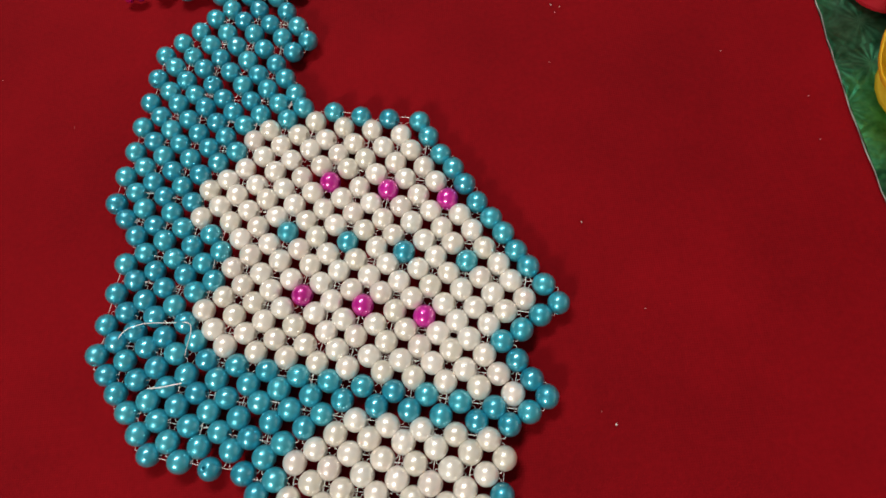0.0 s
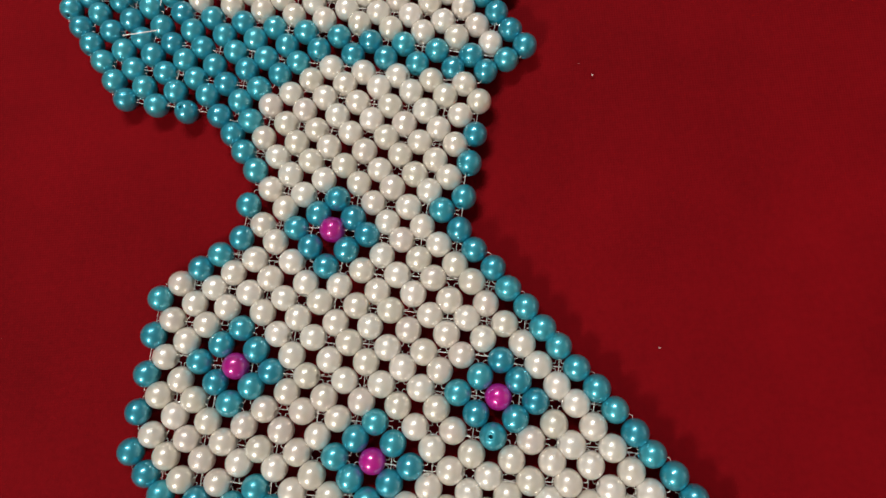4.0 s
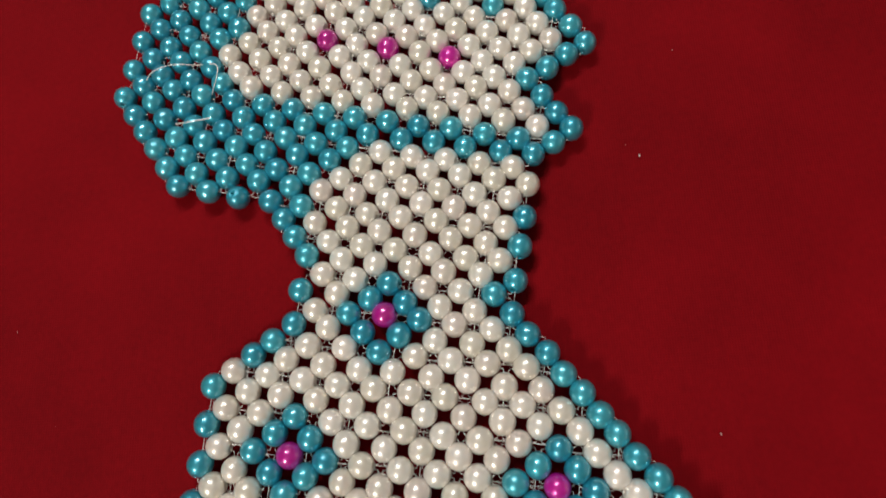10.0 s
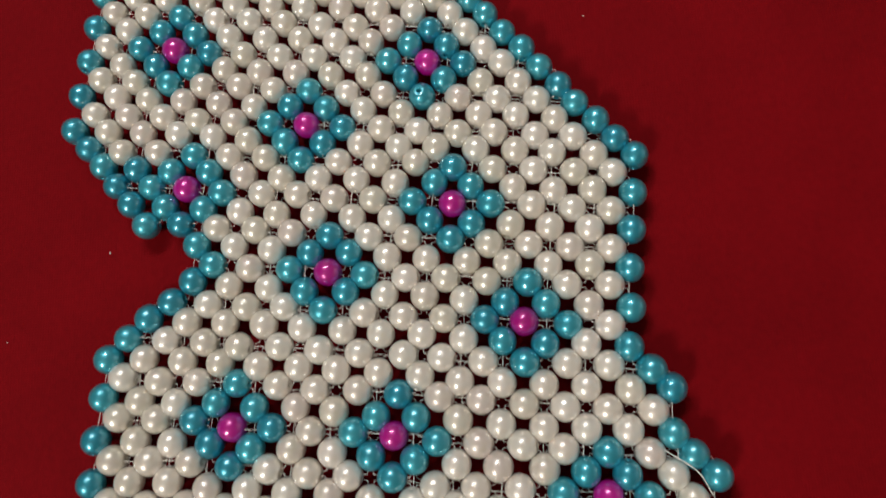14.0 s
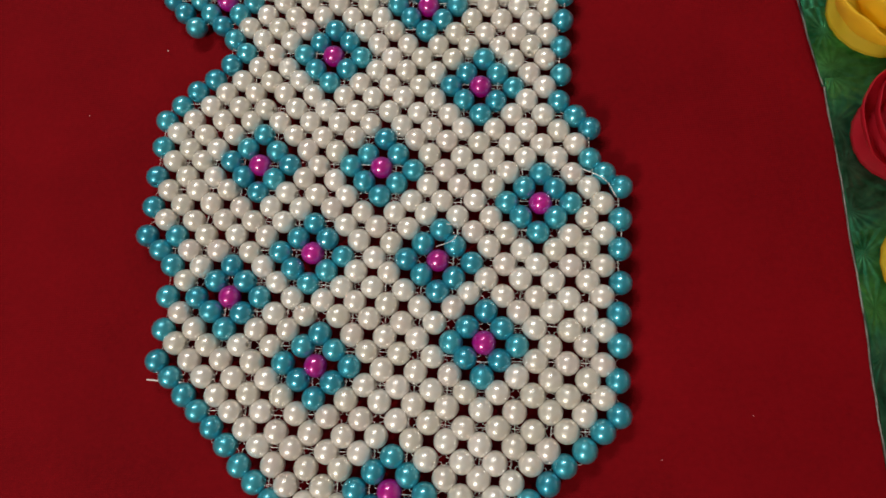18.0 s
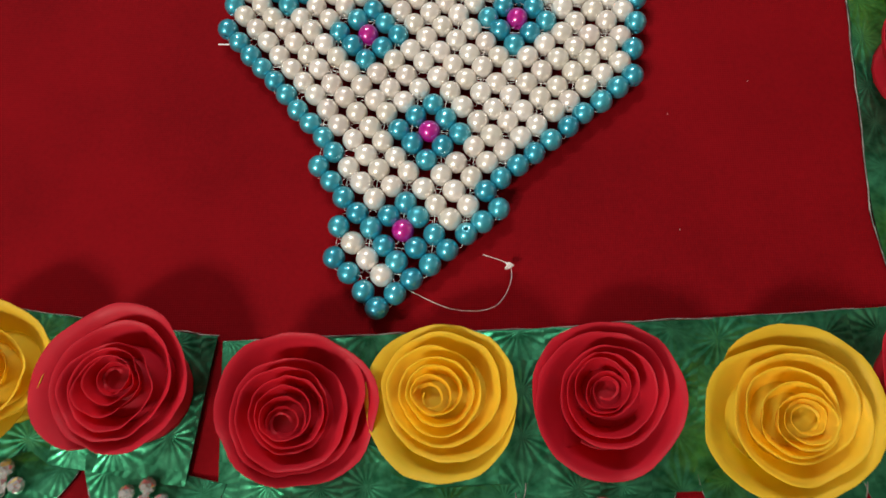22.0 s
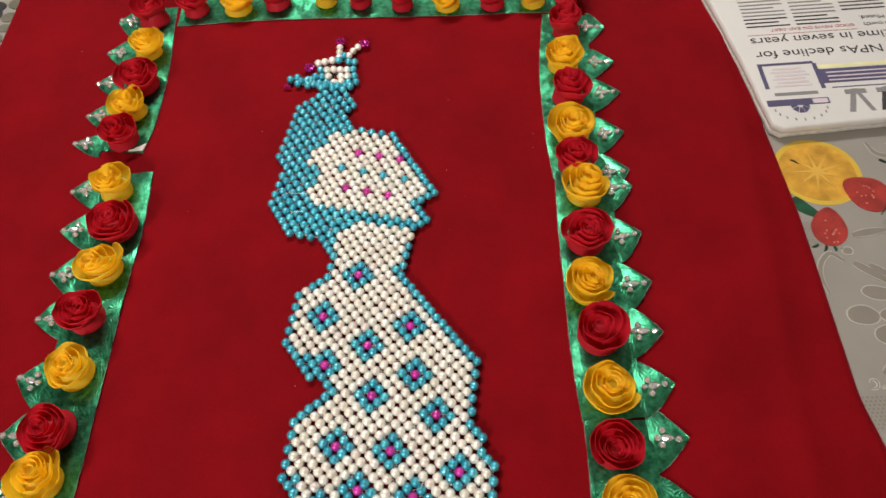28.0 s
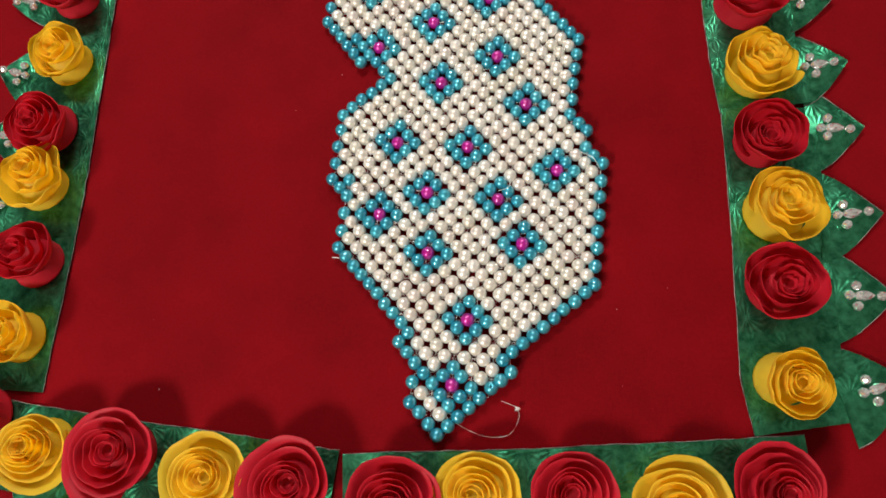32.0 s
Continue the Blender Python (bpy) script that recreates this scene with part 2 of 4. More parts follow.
NEWS_EDGE = plain("newsprint_edge", (0.50, 0.48, 0.445), 0.9, 0.0, 0.15, 200.0)
INK = plain("black_ink", (0.035, 0.033, 0.035), 0.8)
INK_GREY = plain("grey_ink", (0.20, 0.19, 0.19), 0.8)
INK_BLUE = plain("violet_ink", (0.075, 0.065, 0.13), 0.8)
INK_RED = plain("red_ink", (0.36, 0.10, 0.09), 0.8)
INK_LILAC = plain("pale_lilac_ink", (0.55, 0.47, 0.50), 0.8)
INK_LEMON = plain("pale_yellow_ink", (0.66, 0.62, 0.34), 0.8)
WALL = plain("cream_wall_paint", (0.24, 0.22, 0.19), 0.8, 0.0, 0.04, 3.0, 0.05, 60.0)
# made-up wall tones: white east brightens the right foil's reflection, dark west dims the left
BRIGHT_WALL = plain("wall_white_for_foil", (0.60, 0.58, 0.55), 0.7, 0.0, 0.03, 3.0)
DARK_WALL = plain("wall_dark_for_foil", (0.07, 0.058, 0.05), 0.7, 0.0, 0.05, 3.0)
CEILING = plain("pale_ceiling_paint", (0.62, 0.60, 0.57), 0.85, 0.0, 0.03, 3.0)
FLOOR = plain("grey_floor_stone", (0.30, 0.27, 0.24), 0.35, 0.0, 0.15, 6.0)
WOOD = plain("brown_table_wood", (0.20, 0.11, 0.055), 0.4, 0.0, 0.3, 14.0)


# ---- building helpers ----
def mesh_from(name, verts, faces, mat, smooth=True):
    me = bpy.data.meshes.new(name)
    me.from_pydata([tuple(v) for v in verts], [], faces)
    me.materials.append(mat)
    if smooth:
        me.polygons.foreach_set("use_smooth", [True] * len(me.polygons))
    me.update()
    return me


def part(name, me, parent, label="", place=None):
    """One mesh object under a thing or a part."""
    ob = new(name, me)
    ob.parent = parent
    if place is not None:
        ob.matrix_basis = place
    return tagged(ob, label)


def thing(name, place, label, category, group="", kind="", data=None):
    ob = new(name, data)
    ob.matrix_world = place
    return tagged(ob, label, category, group, kind)


def slab(name, size, mat, bevel=0.0):
    """A box on its base, its edges rounded."""
    bm = bmesh.new()
    bmesh.ops.create_cube(bm, size=1.0)
    bmesh.ops.scale(bm, vec=size, verts=bm.verts)
    bmesh.ops.translate(bm, vec=(0, 0, size[2] / 2), verts=bm.verts)
    if bevel:
        bmesh.ops.bevel(bm, geom=bm.edges[:], offset=bevel, segments=2, affect="EDGES", profile=0.5)
    me = bpy.data.meshes.new(name)
    bm.to_mesh(me)
    bm.free()
    me.materials.append(mat)
    return me


def sheet(name, outline, z0, z1, mat):
    """A flat piece with thickness from an outline that runs counter-clockwise."""
    bm = bmesh.new()
    low = [bm.verts.new((x, y, z0)) for x, y in outline]
    high = [bm.verts.new((x, y, z1)) for x, y in outline]
    n = len(outline)
    bm.faces.new(high)
    bm.faces.new(low[::-1])
    for k in range(n):
        bm.faces.new((low[k], low[(k + 1) % n], high[(k + 1) % n], high[k]))
    me = bpy.data.meshes.new(name)
    bm.to_mesh(me)
    bm.free()
    me.materials.append(mat)
    return me


def tube(name, points, radius, mat, sides=5):
    """A thin thread along a line of points."""
    pts = [Vector(p) for p in points]
    verts, faces = [], []
    for k, p in enumerate(pts):
        d = (pts[min(k + 1, len(pts) - 1)] - pts[max(k - 1, 0)]).normalized()
        side = d.cross(Vector((0, 0, 1)))
        side = side.normalized() if side.length > 1e-4 else Vector((1, 0, 0))
        up = side.cross(d)
        for s in range(sides):
            a = 2 * math.pi * s / sides
            verts.append(p + radius * (math.cos(a) * side + math.sin(a) * up))
    for k in range(len(pts) - 1):
        for s in range(sides):
            t = (s + 1) % sides
            faces.append((k * sides + s, k * sides + t, (k + 1) * sides + t, (k + 1) * sides + s))
    return mesh_from(name, verts, faces, mat)


def smooth_line(points, steps=8):
    """Catmull-Rom through a few points."""
    pts = [Vector(p) for p in points]
    pts = [2 * pts[0] - pts[1], *pts, 2 * pts[-1] - pts[-2]]
    out = []
    for k in range(1, len(pts) - 2):
        a, b, c, d = pts[k - 1:k + 3]
        for s in range(steps):
            t = s / steps
            out.append(0.5 * ((2 * b) + (c - a) * t + (2 * a - 5 * b + 4 * c - d) * t * t + (3 * b - a - 3 * c + d) * t ** 3))
    return out + [pts[-2]]


# ---- the unseen room, added round the table to close in and bounce light ----
def wall(name, size, place, mat=WALL):
    ob = new(name, slab(name, size, mat))
    ob.matrix_world = place
    return tagged(ob, "plain added room wall, out of view", "wall", kind="structure")


TABLE_H = 0.75
wall("wall_north", (4.0, 0.1, 2.7), pose(0, 1.95, -TABLE_H))
wall("wall_south", (4.0, 0.1, 2.7), pose(0, -2.05, -TABLE_H))
wall("wall_east", (0.1, 3.9, 2.7), pose(1.95, -0.05, -TABLE_H), BRIGHT_WALL)
wall("wall_west", (0.1, 3.9, 2.7), pose(-1.95, -0.05, -TABLE_H), DARK_WALL)
floor_ob = new("floor", slab("floor", (4.2, 4.2, 0.1), FLOOR))
floor_ob.matrix_world = pose(0, -0.05, -TABLE_H - 0.1)
tagged(floor_ob, "grey stone floor under the table", "floor", kind="structure")
ceiling_ob = new("ceiling", slab("ceiling", (4.2, 4.2, 0.1), CEILING))
ceiling_ob.matrix_world = pose(0, -0.05, 2.7 - TABLE_H)
tagged(ceiling_ob, "plain added ceiling, out of view", "ceiling", kind="structure")

# ---- table ----
table = thing("table", pose(0.05, 0.0, -TABLE_H), "brown wooden table under a printed oilcloth", "table")
part("tabletop", slab("tabletop", (1.75, 1.50, 0.03), WOOD, 0.004), table, "", pose(0, 0, TABLE_H - 0.036))
for sx in (-1, 1):
    for sy in (-1, 1):
        part("leg", slab("leg", (0.06, 0.06, TABLE_H - 0.037), WOOD, 0.005), table, "", pose(0.8 * sx, 0.68 * sy, 0))

# ---- printed oilcloth ----
oilcloth = thing("tablecloth", pose(0.05, 0.0, -0.0055), "ivory oilcloth printed with fruit, lace and grey flowers", "tablecloth")
part("cloth", slab("cloth", (1.76, 1.51, 0.003), OILCLOTH, 0.0008), oilcloth)
PRINT_Z = 0.0031
layer_step = iter(range(1000))


def disc_outline(cx, cy, rx, ry, turn=0.0, n=28, wobble=0.0, seed=0):
    rnd = random.Random(seed)
    ph = [rnd.uniform(0, 6.28) for _ in range(3)]
    out = []
    for k in range(n):
        a = 2 * math.pi * k / n
        w = 1 + wobble * (math.sin(2 * a + ph[0]) + 0.6 * math.sin(3 * a + ph[1]) + 0.4 * math.sin(5 * a + ph[2]))
        x, y = rx * w * math.cos(a), ry * w * math.sin(a)
        out.append((cx + x * math.cos(turn) - y * math.sin(turn), cy + x * math.sin(turn) + y * math.cos(turn)))
    return out


def printed(name, outline, mat, layer, label=""):
    """A printed patch on the oilcloth, in the place's own plan."""
    pts = [(x - 0.05, y) for x, y in outline]
    part(name, sheet(name, pts, PRINT_Z - 0.0004, PRINT_Z + 0.00022 * layer + 0.000004 * next(layer_step), mat), oilcloth, label)


def ribbon_outline(points, width):
    pts = smooth_line([(x, y, 0) for x, y in points], 6)
    left, right = [], []
    for k, p in enumerate(pts):
        d = (pts[min(k + 1, len(pts) - 1)] - pts[max(k - 1, 0)]).normalized()
        w = width * (0.35 + 0.65 * math.sin(math.pi * min(1, (k + 1) / len(pts)) * 0.9 + 0.25))
        left.append((p.x - d.y * w, p.y + d.x * w))
        right.append((p.x + d.y * w, p.y - d.x * w))
    return right + left[::-1]


def petal(cx, cy, rx, ry, turn, seed, layer=1.0):
    printed("grey_petal_rim", disc_outline(cx, cy, rx + 0.0012, ry + 0.0012, turn, 24, 0.04, seed), PRINT_RIM, layer)
    printed("grey_petal", disc_outline(cx, cy, rx, ry, turn, 24, 0.04, seed), PRINT_GREY, layer + 0.6)


def strawberry(cx, cy, rx, ry, turn, seed):
    pts = []
    for k in range(28):
        a = 2 * math.pi * k / 28
        y = math.sin(a)
        x = math.cos(a) * (1.0 - 0.30 * max(0.0, y) - 0.10 * min(0.0, y)) * rx
        y *= ry
        pts.append((cx + x * math.cos(turn) - y * math.sin(turn), cy + x * math.sin(turn) + y * math.cos(turn)))
    printed("strawberry", pts, PRINT_RED, 2.2, "red strawberry print")
    rnd = random.Random(seed)
    for _ in range(12):
        a, r = rnd.uniform(0, 6.28), rnd.uniform(0.1, 0.6)
        printed("strawberry_seed", disc_outline(cx + rx * r * math.cos(a), cy + ry * (r * math.sin(a) - 0.25), 0.0007, 0.0010, 0.3, 7), PRINT_PINK, 3.0)
    for k in range(4):
        d = (k - 1.5) * 0.42
        bx, by = d * rx, -ry * 1.02
        tx, ty = d * rx * 1.5, -ry * (1.22 + 0.1 * (k % 2))
        ends = [(cx + x * math.cos(turn) - y * math.sin(turn), cy + x * math.sin(turn) + y * math.cos(turn)) for x, y in ((bx, by), ((bx + tx) / 2 + 0.001, (by + ty) / 2), (tx, ty))]
        printed("calyx", ribbon_outline(ends, 0.0014), PRINT_LEAF_DARK if k % 2 else PRINT_GREEN, 2.7)


def fruit_group():
    cx, cy = 0.4955, 0.0900
    printed("orange_slice_peel", disc_outline(cx, cy, 0.0475, 0.0455, -0.35, 40, 0.012, 3), PRINT_PEEL, 1, "orange slice print")
    printed("orange_slice_flesh", disc_outline(cx, cy, 0.0415, 0.0395, -0.35, 36, 0.012, 3), PRINT_ORANGE, 2)
    for k in range(9):
        a = k * 2 * math.pi / 9 + 0.3
        tip = (cx + 0.030 * math.cos(a), cy + 0.028 * math.sin(a))
        n = (-math.sin(a) * 0.0012, math.cos(a) * 0.0012)
        printed("orange_segment_line", [(cx - 2 * n[0], cy - 2 * n[1]), tip, (cx + 2 * n[0], cy + 2 * n[1])], PRINT_PITH, 3 + 0.12 * k)
    strawberry(0.4875, 0.018, 0.0185, 0.0245, -0.25, 5)
    strawberry(0.5400, 0.0585, 0.0225, 0.0265, 0.90, 8)
    for pts, w in ((((0.459, 0.056), (0.467, 0.044), (0.483, 0.030)), 0.0075), (((0.566, 0.040), (0.572, 0.036), (0.580, 0.038)), 0.0035)):
        printed("printed_leaf", ribbon_outline(pts, w), PRINT_GREEN, 1)
    for pts, w in ((((0.567, 0.074), (0.563, 0.052), (0.546, 0.030)), 0.0012), (((0.470, 0.108), (0.474, 0.106), (0.478, 0.102)), 0.001), (((0.567, 0.103), (0.571, 0.100), (0.574, 0.098)), 0.0014)):
        printed("dark_stroke", ribbon_outline(pts, w), PRINT_LEAF_DARK, 3.2)
    # a glossy leaf with its ribs, and the lemon under it
    printed("printed_lemon", disc_outline(0.505, -0.250, 0.040, 0.030, 0.4, 26, 0.03, 40), PRINT_YELLOW, 1)
    blade = []
    for k in range(32):
        f = 2 * math.pi * k / 32
        along, wide = math.cos(f), math.sin(f) * (1 - 0.35 * abs(math.cos(f))) * (1 + 0.06 * math.sin(9 * f))
        blade.append((0.507 + 0.046 * along * 0.80 - 0.024 * wide * 0.60, -0.196 + 0.046 * along * 0.60 + 0.024 * wide * 0.80))
    printed("printed_leaf", blade, PRINT_GREEN, 2.2)
    for k in range(5):
        bx, by = 0.484 + 0.011 * k, -0.212 + 0.0065 * k
        printed("leaf_rib", ribbon_outline(((bx, by), (bx - 0.001, by + 0.008), (bx + 0.002, by + 0.015)), 0.0007), PRINT_LEAF_PALE, 3.2)


def grey_flower(cx, cy, size, turn):
    for k in range(6):
        a = turn + k * math.pi / 3
        petal(cx + size * 0.62 * math.cos(a), cy + size * 0.62 * math.sin(a), size * 0.41, size * 0.265, a, k, 1 + 0.1 * k)
    printed("grey_flower_centre", disc_outline(cx, cy, size * 0.22, size * 0.2, 0, 18, 0.04, 9), PRINT_RIM, 3)


def scroll(cx, cy, size, turn, flip=1):
    pts = []
    for k in range(9):
        a = turn + flip * k * 0.62
        r = size * (1 - 0.085 * k)
        pts.append((cx + r * math.cos(a), cy + r * math.sin(a)))
    printed("scroll_rim", ribbon_outline(pts, size * 0.24), PRINT_WHITE, 1)
    printed("scroll", ribbon_outline(pts, size * 0.15), PRINT_GREY, 2)


def net_patch(x0, y0, nx, ny, step, mat, size):
    """The dotted lace ground of the print, one joined piece."""
    verts, faces = [], []
    for r in range(ny):
        for c in range(nx):
            x, y = x0 + (c + 0.5 * (r % 2)) * step - 0.05, y0 + r * step * 0.86
            base = len(verts)
            verts += [(x + size * math.cos(k * math.pi / 3), y + size * math.sin(k * math.pi / 3), PRINT_Z + 0.0003) for k in range(6)]
            faces.append(tuple(range(base, base + 6)))
    tagged(part("lace_dots", mesh_from("lace_dots", verts, faces, mat, False), oilcloth), kind="stuff")


fruit_group()
grey_flower(0.60, 0.30, 0.05, 0.1)
for k, (px, py, rx, ry, turn) in enumerate(((0.512, -0.0625, 0.0155, 0.0075, -0.15), (0.490, -0.086, 0.0145, 0.0105, -0.1), (0.518, -0.0875, 0.0120, 0.0070, -0.1), (0.511, -0.108, 0.0165, 0.0105, 0.1),
                                           (0.549, -0.037, 0.0145, 0.0125, 0.6), (0.570, -0.060, 0.0150, 0.0110, -0.4), (0.560, -0.095, 0.0160, 0.0120, 0.9), (0.497, -0.013, 0.0048, 0.0042, 0.0), (0.588, 0.066, 0.011, 0.014, 0.4),
                                           (0.582, 0.092, 0.010, 0.007, 0.5))):
    petal(px, py, rx, ry, turn, 50 + k, 1 + 0.15 * k)
for pts, w in ((((0.490, -0.024), (0.479, -0.015), (0.470, -0.021), (0.464, -0.031), (0.462, -0.045), (0.465, -0.062)), 0.0024), (((0.499, -0.027), (0.512, -0.038), (0.533, -0.055)), 0.0042),
               (((0.514, -0.030), (0.526, -0.040), (0.537, -0.052)), 0.0034), (((0.509, 0.006), (0.526, 0.009), (0.544, 0.011)), 0.0040), (((0.491, -0.147), (0.504, -0.138), (0.524, -0.125)), 0.0050),
               (((0.560, 0.128), (0.566, 0.112), (0.580, 0.108), (0.588, 0.118), (0.582, 0.127)), 0.0026)):
    printed("stroke_rim", ribbon_outline(pts, w + 0.0010), PRINT_RIM, 1)
    printed("grey_stroke", ribbon_outline(pts, w), PRINT_GREY, 2)
scroll(0.4765, -0.1555, 0.0062, 4.2, 1)
scroll(0.4890, -0.1645, 0.0062, 2.6, -1)
net_patch(0.462, -0.004, 4, 9, 0.0040, PRINT_GREY, 0.0012)
net_patch(0.545, 0.012, 6, 4, 0.0040, PRINT_GREY, 0.0012)
net_patch(0.463, -0.198, 6, 9, 0.0042, PRINT_GREY, 0.0013)


def dark_blots():
    rnd = random.Random(11)
    for k in range(84):
        x, y = -0.556 - 0.024 * (k % 6) + rnd.uniform(-0.005, 0.005), 0.28 + 0.025 * (k // 6) + rnd.uniform(-0.005, 0.005)
        printed("dark_blot", disc_outline(x, y, rnd.uniform(0.009, 0.0135), rnd.uniform(0.008, 0.012), rnd.uniform(0, 3), 16, 0.06, k), PRINT_OLIVE if k % 3 == 0 else PRINT_DARK, 1 + 0.03 * k)


dark_blots()


# ---- red cloth ----
def red_cloth():
    x0, x1, y0, y1, nx, ny = -0.548, 0.460, -0.72, 0.72, 150, 210
    top = []
    for j in range(ny + 1):
        for i in range(nx + 1):
            u, v = i / nx, j / ny
            x, y = x0 + (x1 - x0) * u, y0 + (y1 - y0) * v
            edge = min(u, 1 - u) * (x1 - x0)
            near_left, near_right = max(0.0, 1 - u / 0.06), max(0.0, 1 - (1 - u) / 0.06)
            bulge = min(1.0, max(0.0, (-0.16 - y) / 0.07))
            x += 0.004 * noise.noise((0.0, y * 3.0, 4.0)) * near_left
            x += (0.009 * bulge * bulge * (3 - 2 * bulge) - 0.007 * min(1.0, max(0.0, (y - 0.03) / 0.12)) + 0.0008 * noise.noise((0.0, y * 14.0, 8.0))) * near_right
            z = 0.0016 * noise.noise((x * 3.2, y * 2.3, 0.0)) + 0.0007 * noise.noise((x * 11.0 + y * 4, y * 6.0, 3.0))
            fold = max(0.0, 1 - abs(x - 0.415 - 0.02 * math.sin(y * 5)) / 0.035) ** 2 * 0.005
            inner = min(1.0, max(0.0, (max(abs(x + 0.045) - 0.38, 0)) / 0.06))
            z = z * (0.25 + 0.75 * inner) + fold * inner
            crease = max(0.0, 1 - abs(x + 0.225) / 0.05) * max(0.0, 1 - abs(y + 0.22) / 0.2)
            z += 0.0016 * crease * noise.noise((x * 42 + y * 5, y * 4.0, 1.0))
            if edge < 0.01:
                z -= (0.01 - edge) * 0.12
            top.append((x, y, max(z, -0.0012)))
    n = len(top)
    faces = []
    w = nx + 1
    for j in range(ny):
        for i in range(nx):
            a = j * w + i
            faces.append((a, a + 1, a + w + 1, a + w))
    low = [(x, y, z - 0.0011) for x, y, z in top]
    faces += [(d + n, c + n, b + n, a + n) for a, b, c, d in faces]
    rim = [i for i in range(nx)] + [j * w + nx for j in range(ny)] + [ny * w + i for i in range(nx, 0, -1)] + [j * w for j in range(ny, 0, -1)]
    for k in range(len(rim)):
        a, b = rim[k], rim[(k + 1) % len(rim)]
        faces.append((b, a, a + n, b + n))
    return thing("red_cloth", Matrix(), "deep red cotton cloth spread flat over the table", "cloth", data=mesh_from("red_cloth", top + low, faces, RED_CLOTH))


red_cloth()

# ---- bead peacock ----
# every mark is one bead: W ivory, B turquoise, M magenta; rows run from the crown to the tail tip
CHART = """
 . B B B
. . B B B
 . B B B B
. B B B B B
 B B B B B
B B B B B
 B B B B B
B B B B B B
 B B B B B B B B B B
B B B B B B W W W W B
 B B B B W W W W W W B
B B B B W W W W W W W B
 B B B B W W W W W W W B
B B B B W W W M W M W M B
 B B B W W W W W W W W W B
B B B W W W W W W W W W W B
 B B B W W W W W W W W W W B
B B B W W W B W B W B W B W B
 B B B B W W W W W W W W W W B
. B B B B W W W W W W W W W W B
 . B B B W W W W W W W W W W B
. B B B B W W M W M W M W W B
 . B B B W W W W W W W W W B
. B B B W W W W W W W W W W B
 . B B B W W W W W W W W W W B
. B B B B W W W W W W W W W W B
 . B B B B B B B B B B B B B B
. B B B B B B B B B B B B B B
 . B B B B B B B B W W W W W
. . B B B B B B B W W W W W W
 . . B B B B B B W W W W W W
. . . B B B B B W W W W W W B
 . . . B B B B B W W W W W W
. . . . . . . B W W W W W W B
 . . . . . . . B W W W W W W
. . . . . . . . B W W W W W B
 . . . . . . . . W W B W W B
. . . . . . . . B W B B W W B
 . . . . . . . . W B M B W W B
. . . . . . . . B W B B W W W B
 . . . . . . . B W W B W W W W B
. . . . . . . B W W W W W W W W B
 . . . . . . W W W W W W W W W W B
. . . . . . B W W W W W W W W W W B
 . . . . . . W W B W W W W W W B W B
. . . . . . B W B B W W W W W B B W B
 . . . . . . W B M B W W W W B M B W B
. . . . . . B W B B W W W W W B B W W B
 . . . . . . W W B W W W B W W B W W W B
. . . . . . B W W W W W B B W W W W W W B
 . . . . . . W W W W W B M B W W W W W W B
. . . . . . B W W W W W B B W W W W W W W B
 . . . . . . B W W B W W B W W W B W W W W
. . . . . . . B B B B W W W W W B B W W W B
 . . . . . . . B B M B W W W W B M B W W W
. . . . . . . . B B B W W W W W B B W W W B
 . . . . . . . . B B W W W B W W B W W W W
. . . . . . . . . . B W W B B W W W W W W B
 . . . . . . . . . . B W B M B W W W B W W
. . . . . . . . . . B W W B B W W W B B W B
 . . . . . . . . . B W W W B W W W B M B W
. . . . . . . . . B W W W W W W W W B B W B
 . . . . . . . . B W W W W W W W W W B W W B
. . . . . . . . B W W W W W W W W W W W W W B
 . . . . . . . . W W W B W W W B W W W W W W
. . . . . . . . B W W B B W W B B W W W W W B
 . . . . . . . . W W B M B W B M B W W W B W B
. . . . . . . . B W W B B W W B B W W W B B W B
 . . . . . . . . W W W B W W W B W W W B M B W
. . . . . . . . B W W W W W W W W W W W B B W B
 . . . . . . . . W W W W W B W W W B W W B W W
. . . . . . . . B B W W W B B W W B B W W W W B
 . . . . . . . . B W W W B M B W B M B W W W W
. . . . . . . . . B W B W B B W W B B W W W W B
 . . . . . . . . . W B B W B W W W B W W W W W
. . . . . . . . . B B M B W W W W W W B W W W B
 . . . . . . . . . W B B W W W W W W B B W W W
. . . . . . . . . B W B W W B W W W B M B W W B
 . . . . . . . . . W W W W B B W W W B B W W W
. . . . . . . . . B W W W B M B W W W B W W W B
 . . . . . . . . . B W W W B B W W W W W W W W
. . . . . . . . . . B W W W B W W W W W W W W B
 . . . . . . . . . . B W W W W W W W W W W W B
. . . . . . . . . . . B W W W W W W W W W W B
 . . . . . . . . . . . B W W W W B W W W W B
. . . . . . . . . . . . B W W W B B W W W B
 . . . . . . . . . . . . B W W B M B W W B
. . . . . . . . . . . . . B W W B B W W B
 . . . . . . . . . . . . . B W W B W W B
. . . . . . . . . . . . . B W W W W W B
 . . . . . . . . . . . . . B W W W W B
. . . . . . . . . . . . . . B W B W W B
 . . . . . . . . . . . . . . B B B W B
. . . . . . . . . . . . . . B B M B B
 . . . . . . . . . . . . . . W B B B
. . . . . . . . . . . . . . B W B B
 . . . . . . . . . . . . . . B W B
. . . . . . . . . . . . . . . B B
 . . . . . . . . . . . . . . . B
""".strip("\n").split("\n")
COL0, ROW0 = -21, -38
